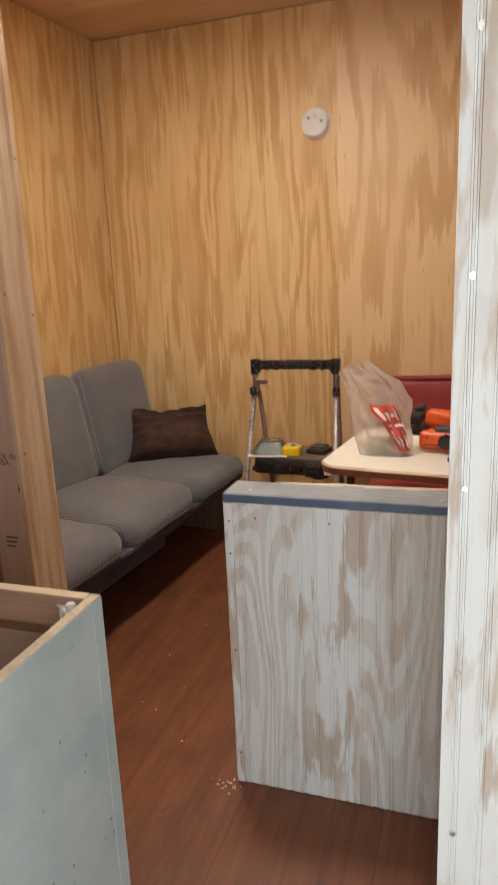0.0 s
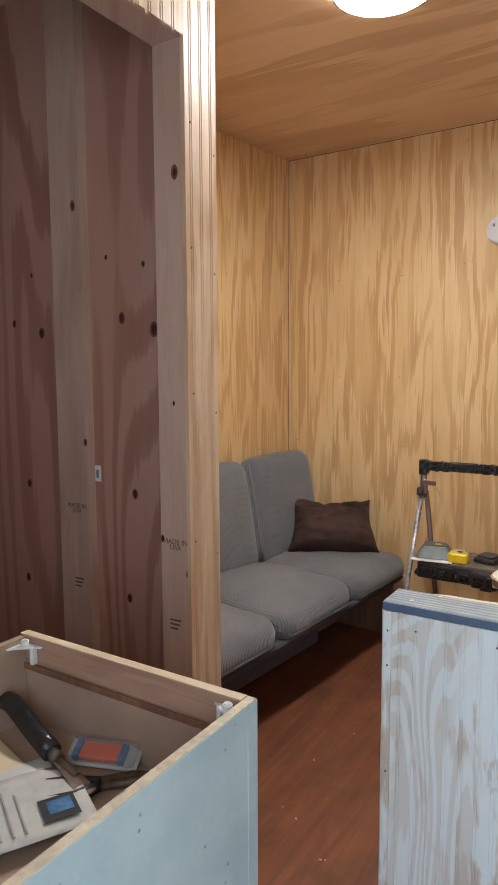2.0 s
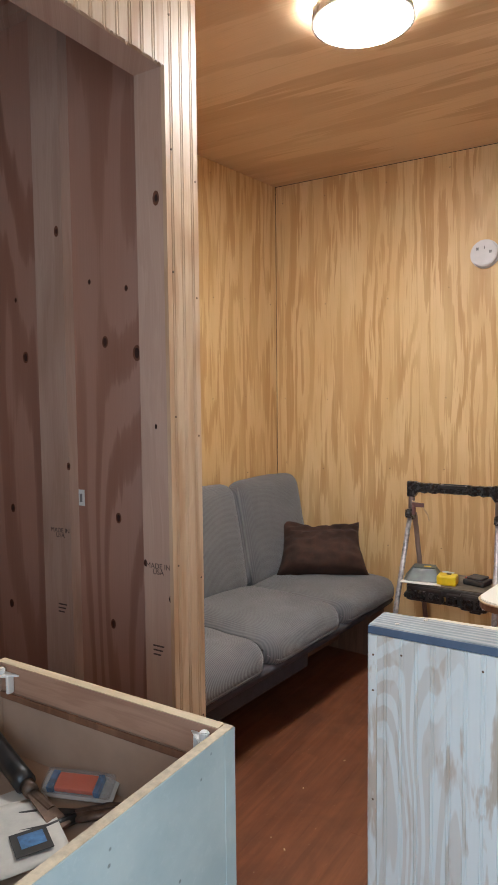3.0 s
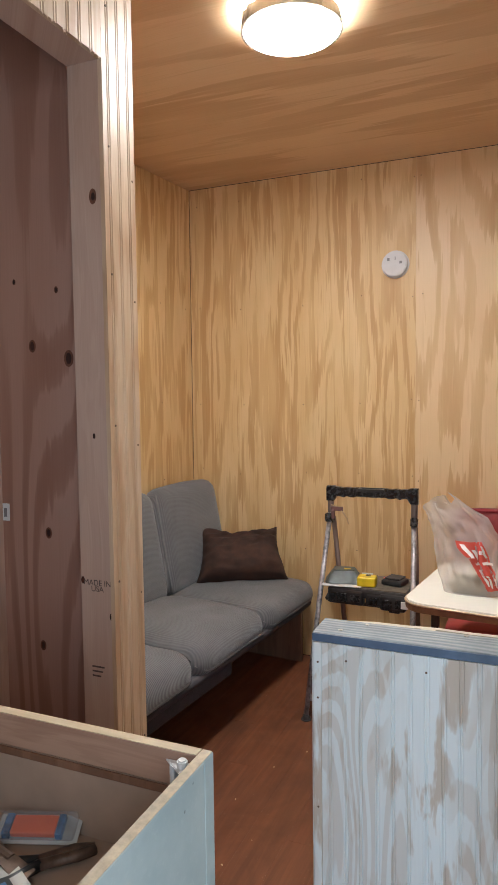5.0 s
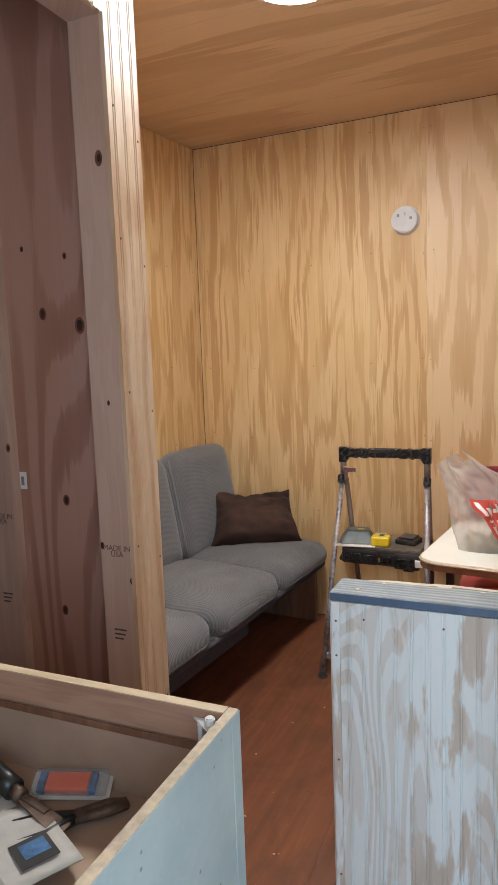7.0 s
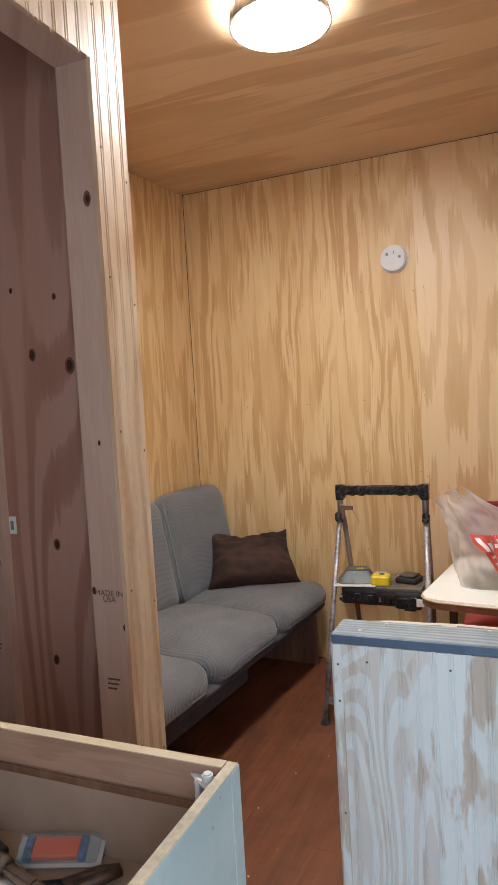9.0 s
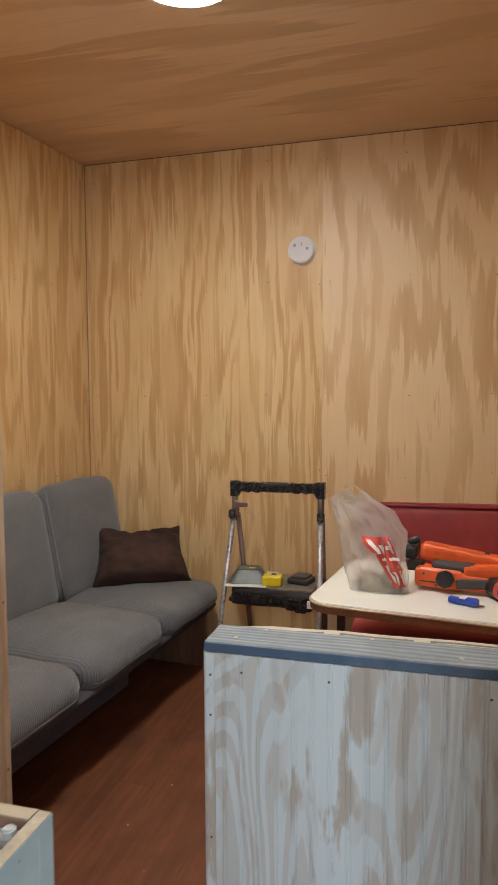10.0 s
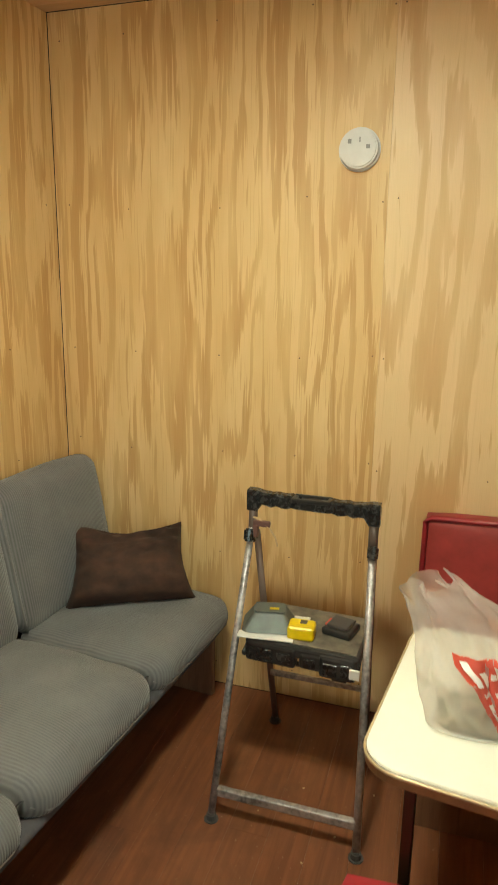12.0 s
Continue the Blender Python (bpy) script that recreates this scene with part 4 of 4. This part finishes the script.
def bench(name, label, x0, x1, back_y, seat_y, top, cloth):
    """A box bench: base panel, seat cushion and upright back."""
    b = thing(name, label, "bench")
    lo, hi = min(back_y, seat_y), max(back_y, seat_y)
    part("base", box(x0 + 0.03, lo + 0.03, 0, x1, hi - 0.03, 0.34, 0.004), brown_wood, b, "dark wooden bench base")
    part("seat", cushion(x0, lo, 0.342, x1, hi, 0.458, 0.03, 0.01, 10), cloth, b, smooth=True)
    return b


far_bench = bench("far_bench", "red vinyl dinette bench against the plywood wall", -0.315, 0.98, 3.50, 3.04, 0.89, red_vinyl)
part("backrest", cushion(-0.322, 3.505, 0.40, 0.985, 3.600, 0.885, 0.022, 0.012, 12), red_vinyl, far_bench, smooth=True)
part("piping", tube([(-0.318, 3.508, 0.46), (-0.320, 3.508, 0.70), (-0.318, 3.508, 0.868), (-0.300, 3.508, 0.886), (0.0, 3.508, 0.888), (0.5, 3.508, 0.888), (0.97, 3.508, 0.886)], 0.010, 8), red_piping, far_bench, smooth=True)
near_bench = bench("near_bench", "red dinette bench with a patterned cloth backrest", -0.405, 0.98, 1.888, 2.405, 0.885, red_cloth)
part("backrest", cushion(-0.452, 1.7825, 0.30, 0.985, 1.884, 0.837, 0.024, 0.006, 16), pattern, near_bench, "cream cloth woven with nested rectangles", True)

# plastic bag on the table
BAGZ = 0.7492


def bag_point(a, v):
    left, right = -0.262 - 0.062 * v, -0.068 - 0.02 * v - 0.145 * (max(0.0, v - 0.58) / 0.42) ** 1.2
    zmax = 0.328 * v - 0.045 * v ** 6 * (0.5 - 0.5 * math.cos(a)) ** 2
    cx, rx, ry = (left + right) / 2, (right - left) / 2, 0.078 * (1 - 0.78 * v ** 1.6) * (1 - 0.35 * (1 - v) ** 8)
    c, s = math.cos(a), math.sin(a)
    p = Vector((cx + rx * math.copysign(abs(c) ** 0.85, c), 2.552 + 0.02 * v + ry * math.copysign(abs(s) ** 0.8, s), BAGZ + zmax))
    k = min(1, v * 5)
    p.x += 0.010 * k * noise.noise(Vector((c * 2.2, s * 2.2, v * 4)))
    p.y += 0.014 * k * noise.noise(Vector((c * 2.6 + 7, s * 2.6, v * 5)))
    p.x += 0.016 * v ** 5 * math.sin(5 * a)
    p.y += 0.011 * k * noise.noise(Vector((c * 6, s * 6, v * 11)))
    p.y += 0.010 * k * (0.5 - abs(noise.noise(Vector((c * 3.5 + 2 * v, s * 3, v * 3.5 + 9)))) * 3)
    p.x += 0.030 * max(0.0, 1 - abs(v - 0.80) / 0.14) * max(0.0, c) ** 3
    p.x += 0.005 * k * noise.noise(Vector((c * 6 + 3, s * 6, v * 11 + 4)))
    p.z += 0.022 * v ** 6 * math.cos(3 * a + 1.0)
    return p


def bag_mesh():
    bm, n, m = bmesh.new(), 64, 40
    rows = [[bm.verts.new(bag_point(math.tau * i / n, j / m)) for i in range(n)] for j in range(m + 1)]
    for a, b in zip(rows, rows[1:]):
        for i in range(n):
            bm.faces.new((a[i], a[(i + 1) % n], b[(i + 1) % n], b[i]))
    bm.faces.new(rows[0][::-1])
    return bm


def bag_patch(a0, a1, v0, v1, lift, lean=0.0, n=8):
    """A printed patch that follows the bag's front."""
    bm, rows = bmesh.new(), []
    for j in range(n + 1):
        row = []
        for i in range(n + 1):
            v = v0 + (v1 - v0) * j / n
            a = radians(a0 + (a1 - a0) * i / n + lean * (v - v0))
            p, q = bag_point(a, v), bag_point(a + 0.02, v)
            out_way = Vector(((q - p).y, -(q - p).x, 0)).normalized()
            row.append(bm.verts.new(p + out_way * lift))
        rows.append(row)
    for a, b in zip(rows, rows[1:]):
        for i in range(n):
            bm.faces.new((a[i], a[i + 1], b[i + 1], b[i]))
    return bm


bag = thing("plastic_bag", "translucent white plastic carrier bag with red print", "bag")
part("film", bag_mesh(), bag_film, bag, smooth=True)
part("print", bag_patch(300, 340, 0.07, 0.58, 0.0015, -86, 14), red_print, bag, "red printed panel", True)
for a0, a1, v0, v1, lean in ((303, 308, 0.12, 0.30, -86), (312, 316, 0.10, 0.24, -86), (316, 323, 0.20, 0.24, -86), (325, 330, 0.13, 0.29, -86), (333, 336, 0.10, 0.20, -86), (283, 300, 0.345, 0.372, -70), (300, 320, 0.345, 0.372, -70), (276, 281, 0.42, 0.55, -86), (285, 289, 0.40, 0.50, -86), (293, 299, 0.45, 0.49, -86), (303, 307, 0.41, 0.54, -86)):
    part("print_bar", bag_patch(a0, a1, v0, v1, 0.003, lean, 3), white_print, bag, smooth=True)
part("contents", cushion(-0.235, 2.515, BAGZ + 0.002, -0.100, 2.595, BAGZ + 0.055, 0.02, 0.006, 6), plain("bag_contents", (0.42, 0.38, 0.28), 0.6, 0, 0.4, 40), bag, smooth=True)

# orange nail gun lying on its side
GUN = pose(-0.045, 2.640, BAGZ, 0, 0, -10)
gun = thing("nail_gun", "orange and black nail gun lying on the table", "nail gun", GUN)
part("upper_body", turned(joined(box(-0.005, -0.036, 0.075, 0.275, 0.034, 0.135, 0.018, 3), box(0.20, -0.032, 0.07, 0.31, 0.03, 0.118, 0.014)), pose(0, 0.045, 0.012, 0, 7, 0)), orange_plastic, gun)
part("lower_body", turned(joined(box(0.0, -0.045, 0.004, 0.16, 0.03, 0.074, 0.020, 3), box(0.10, -0.04, 0.012, 0.30, 0.025, 0.066, 0.016, 3), turned(box(0.0, -0.035, 0.0, 0.16, 0.02, 0.045, 0.012), pose(0.16, 0, 0.045, 0, -8, 0))), pose(0, -0.01, 0.006, 0, 2, 0)), orange_plastic, gun)
part("grip", turned(box(0.055, -0.040, 0.060, 0.20, 0.02, 0.088, 0.010), pose(0, 0, 0.006)), grip_grey, gun, "grey rubber grip")
part("magazine", turned(box(0.14, -0.058, 0.002, 0.36, -0.036, 0.034, 0.005), pose(0, 0, 0.002, 0, -5, 0)), grip_grey, gun)
part("nose", joined(box(-0.050, 0.000, 0.085, 0.0, 0.075, 0.135, 0.012), box(-0.030, -0.03, 0.055, 0.03, 0.02, 0.088, 0.008), turned(disc(0.013, 0.04, pose(0, 0, 0, 0, 70), 12, 0.003), pose(-0.015, 0.04, 0.146))), black_plastic, gun, "black nose piece")
part("knob", joined(disc(0.030, 0.022, pose(0.105, -0.062, 0.047, 90), 8, 0.004), disc(0.018, 0.03, pose(0.105, -0.064, 0.047, 90), 10, 0.003)), black_plastic, gun)
part("bolt", disc(0.010, 0.008, pose(0.225, 0.040, 0.117, 75, 0, 0), 12, 0.002), grip_grey, gun)
for x, z in ((0.035, 0.058), (0.075, 0.020), (0.20, 0.050), (0.255, 0.060)):
    part("screw", disc(0.0042, 0.003, pose(x, -0.0565 if x < 0.16 else -0.051, z, 90), 8), grip_grey, gun)
part("slot", box(0.02, -0.0572, 0.030, 0.085, -0.0555, 0.034), black_plastic, gun)
part("hook", tube([(0.29, 0.02, 0.10), (0.325, 0.03, 0.105), (0.345, 0.03, 0.085), (0.34, 0.03, 0.06)], 0.004, 6), zinc, gun, smooth=True)
knife = thing("utility_knife", "small blue folding utility knife", "knife", pose(0.100, 2.452, BAGZ, 0, 0, -22))
part("handle", joined(box(-0.045, -0.013, 0.001, 0.015, 0.013, 0.020, 0.005), box(0.005, -0.016, 0.001, 0.048, 0.016, 0.024, 0.007)), blue_plastic, knife)
part("blade_holder", box(-0.008, -0.015, 0.0205, 0.012, 0.015, 0.025, 0.001, 1), white_plastic, knife)
part("blade", box(0.046, -0.006, 0.004, 0.066, 0.004, 0.007), blade_steel, knife)
drill = thing("drill", "red and black cordless tool lying on the table", "power tool", pose(0.215, 2.53, BAGZ, 0, 0, 30))
part("body", joined(turned(disc(0.032, 0.09, pose(0, 0, 0, 90), 14, 0.008), pose(0, 0, 0.0335)), box(-0.015, -0.02, 0.001, 0.09, 0.03, 0.03, 0.008)), black_plastic, drill)
part("band", turned(disc(0.0328, 0.03, pose(0, 0, 0, 90), 14, 0.004), pose(0, -0.02, 0.0335)), red_print, drill)

# ---- cabinet in front of the little room ----
CX, CY, CZ = -0.380, 0.912, 0.958
cab = thing("base_cabinet", "open-topped base cabinet with a pale blue speckled panel", "cabinet")
part("side_panel", box(CX - 0.0155, 0.18, 0.002, CX, CY, CZ - 0.0012, 0.001, 1), panel_paint, cab, "pale blue speckled painted panel")
part("panel_edge", box(CX - 0.0150, 0.18, CZ - 0.0011, CX - 0.0008, CY - 0.001, CZ), raw_edge, cab, "raw pale board edge")
part("corner_strip", box(CX + 0.0002, CY - 0.026, 0.002, CX + 0.0007, CY - 0.0006, CZ - 0.0015), panel_paint, cab)
part("back_rail", box(-0.875, CY - 0.019, CZ - 0.050, CX - 0.016, CY - 0.001, CZ - 0.0005, 0.0015, 1), rail_wood, cab, "raw pine top rail")
part("rail_edge", box(-0.875, CY - 0.0185, CZ - 0.0004, CX - 0.016, CY - 0.0015, CZ + 0.0008), pale_board, cab)
# the shade in the recess below the rail, built as a dark strip
part("inner_rail", box(-0.870, CY - 0.0235, CZ - 0.062, CX - 0.016, CY - 0.0195, CZ - 0.050, 0.001, 1), brown_wood, cab, "dark reddish strip standing for the shaded recess under the rail")
part("back_panel", box(-0.875, CY - 0.018, 0.05, CX - 0.016, CY - 0.006, CZ - 0.0505), cardboard, cab)
part("left_panel", box(-0.8755, 0.18, 0.002, -0.862, CY - 0.0195, CZ - 0.004), cardboard, cab)
part("shelf", box(-0.8615, 0.19, 0.782, CX - 0.016, CY - 0.0185, 0.798), cardboard, cab)
part("near_panel", box(-0.8615, 0.176, 0.002, CX - 0.016, 0.189, CZ - 0.004), cardboard, cab)
for x in (CX - 0.016, -0.861):
    s = -1 if x > -0.5 else 1
    gusset = prism([(x, CY - 0.0200), (x + s * 0.046, CY - 0.0200), (x + s * 0.034, CY - 0.030), (x + s * 0.010, CY - 0.048), (x, CY - 0.062)][::s], CZ - 0.016, CZ - 0.012, 0.001)
    lug = box(min(x + s * 0.026, x + s * 0.034), CY - 0.034, CZ - 0.046, max(x + s * 0.026, x + s * 0.034), CY - 0.0200, CZ - 0.012, 0.003)
    part("corner_bracket", joined(gusset, lug, disc(0.0075, 0.012, pose(x + s * 0.014, CY - 0.032, CZ - 0.0075), 12, 0.002)), white_plastic, cab, "white plastic corner bracket")

SHELF = 0.7985
board = part("loose_board", prism(((-0.640, 0.25), (-0.640, 0.58), (-0.691, 0.767), (-0.825, 0.803), (-0.845, 0.25)), SHELF + 0.0005, SHELF + 0.016, 0.001), pale_board)
tagged(board, "pale plywood offcut lying in the cabinet", "board")
blister = thing("blister_pack", "clear blister pack with an orange and blue card", "package", pose(-0.640, 0.862, SHELF + 0.014, 24, 0, 20) @ Matrix.Diagonal((0.72, 0.62, 0.8, 1)))
part("card", box(-0.085, -0.035, 0.0, 0.085, 0.035, 0.002), newsprint, blister)
part("insert", box(-0.052, -0.022, 0.003, 0.040, 0.024, 0.016, 0.003), orange_plastic, blister, "orange insert")
part("end_band", box(-0.068, -0.026, 0.003, -0.0525, 0.026, 0.018, 0.002), photo_blue, blister)
part("end_band", box(0.0405, -0.026, 0.003, 0.054, 0.026, 0.018, 0.002), photo_blue, blister)
part("shell", box(-0.080, -0.031, 0.002, 0.080, 0.031, 0.024, 0.008), clear_film, blister, "clear plastic shell")
trowel = thing("scraper", "putty scraper with a thick black handle", "scraper", pose(-0.706, 0.806, SHELF + 0.012, 0, 0, -13))
grip_line = [(-0.145, 0.0, 0.050), (-0.120, 0.0, 0.052), (-0.06, 0.0, 0.036), (-0.015, 0.0, 0.026), (0.01, 0.0, 0.020)]
handle_bm = tube(grip_line, 0.0165, 12)
part("handle", handle_bm, black_plastic, trowel, "thick black plastic handle", True)
part("ferrule", tube([(0.008, 0, 0.020), (0.030, 0, 0.016)], 0.011, 10), blade_steel, trowel, smooth=True)
part("blade", joined(turned(prism(((0.0, -0.009), (0.05, -0.013), (0.085, -0.017), (0.098, -0.006), (0.094, 0.012), (0.06, 0.011), (0.0, 0.009)), 0.0, 0.003), pose(0.028, 0, 0.014, 0, 7)), tube([(0.03, 0, 0.016), (0.08, 0.004, 0.010)], 0.007, 8, 0.5)), blade_steel, trowel, "rust-stained steel blade")
pliers = thing("pliers", "dark steel pliers lying in the cabinet", "pliers", pose(-0.580, 0.822, SHELF + 0.001, 0, 0, 48))
part("jaw", joined(tube([(-0.02, 0.004, 0.012), (0.03, 0.006, 0.012), (0.055, 0.0, 0.01)], 0.009, 8, 0.8), tube([(-0.02, -0.004, 0.012), (0.03, -0.008, 0.012), (0.055, -0.002, 0.01)], 0.009, 8, 0.8)), blade_steel, pliers, smooth=True)
part("handle", joined(tube([(-0.02, 0.004, 0.012), (-0.06, 0.020, 0.012), (-0.10, 0.022, 0.012)], 0.008, 8), tube([(-0.02, -0.004, 0.012), (-0.06, -0.020, 0.012), (-0.10, -0.022, 0.012)], 0.008, 8)), black_plastic, pliers, smooth=True)
sheet = thing("instruction_sheet", "creased printed sheet with a blue photo", "paper", pose(-0.652, 0.672, SHELF + 0.0165, 0, 0, 62))
bm = bmesh.new()
bmesh.ops.create_grid(bm, x_segments=14, y_segments=10, size=0.5, matrix=Matrix.Diagonal((0.24, 0.16, 1, 1)))
for v in bm.verts:
    v.co.z = 0.0045 + 0.0024 * noise.noise(v.co * 14)
bmesh.ops.solidify(bm, geom=bm.faces[:], thickness=0.0012)
part("page", bm, newsprint, sheet, smooth=True)
part("photo", box(0.050, -0.055, 0.0074, 0.100, -0.002, 0.0079), photo_dark, sheet, "dark photo")
part("photo_subject", box(0.060, -0.040, 0.0080, 0.094, -0.010, 0.0083, 0.0001, 1), photo_blue, sheet)
for k in range(9):
    part("text_bar", box(-0.108 + 0.0165 * k, -0.062, 0.0060, -0.1055 + 0.0165 * k, 0.058 - 0.014 * (k % 3), 0.0078), print_grey, sheet)
backing = part("back_page", turned(box(-0.125, -0.078, 0.0002, 0.11, 0.082, 0.0024), pose(-0.012, 0.022, 0, 0, 0, 7)), newsprint, sheet)

# ---- nails, and the floor boards ----
nail_mesh = disc(0.0028, 0.0014, Matrix.Identity(4), 8)
first_nail = None


def nail(parent, m):
    global first_nail
    if first_nail is None:
        first_nail = part("nail_head", nail_mesh, nail_dark, parent, at=m)
        return
    ob = new("nail_head", first_nail.data)
    ob.parent, ob.matrix_basis = parent, m


rng = random.Random(4)
for z in (2.56, 1.96, 1.42, 1.02, 0.62, 0.12):
    for x in (-1.76, -1.50, -1.13, -0.82, -0.545, -0.505, -0.12, 0.28):
        nail(wall_north, pose(x + rng.uniform(-0.015, 0.015), NORTH, z + rng.uniform(-0.02, 0.02), 90))
    for y in (2.0, 2.6, 3.0, 3.3, 3.55):
        nail(wall_west, pose(WEST - SKEW * (NORTH - y), y + rng.uniform(-0.015, 0.015), z + rng.uniform(-0.02, 0.02), 0, 90))
for z in (2.30, 2.0, 1.72, 1.38, 1.02, 0.66, 0.30):
    nail(partition, pose(FACE, 1.400, z, 0, 90))
    nail(partition, pose(FACE, 1.492, z - 0.05, 0, 90))
for z in (0.79, 0.70, 0.42, 0.10):
    nail(half_wall, pose(HX + 0.012, HY - 0.0042, z, 90))
for x in (-0.39, -0.20, 0.12):
    nail(half_wall, pose(x, HY, 0.80, 90))

bits = bmesh.new()
for k in range(46):
    near = k < 24
    x, y = (HX - 0.02 + rng.gauss(0, 0.022), HY - 0.015 + rng.gauss(0, 0.02)) if near else (rng.uniform(-1.0, -0.4), rng.uniform(1.5, 3.3))
    if near and x > HX - 0.012 and y > HY - 0.008:
        continue
    size = rng.uniform(0.0015, 0.0045)
    bmesh.ops.create_cube(bits, size=1, matrix=pose(x, y, 0.0012, rng.uniform(-10, 10), 0, rng.uniform(0, 180)) @ Matrix.Diagonal((size * 1.8, size, 0.0022, 1)))
tagged(part("wood_chips", bits, pale_board), "scattered pale wood chips on the floor", "debris", "", "stuff")

PLANK = 0.128
x = FAR
while x < EAST - 0.01:
    width = min(PLANK, EAST - x)
    y = SOUTH - 0.9 * rng.random()
    while y < NORTH:
        length = rng.choice((1.2, 1.6, 2.0))
        y0, y1 = max(y, SOUTH), min(y + length, NORTH, NORTH + (x + width - WEST + 0.09) / SKEW)
        if y1 - y0 > 0.02:
            part("floor_board", trimmed(box(x + 0.0003, y0 + 0.0003, -0.0125, x + width - 0.0003, y1 - 0.0003, 0.0), 0.09), floor_wood, floor)
        y += length
    x += width
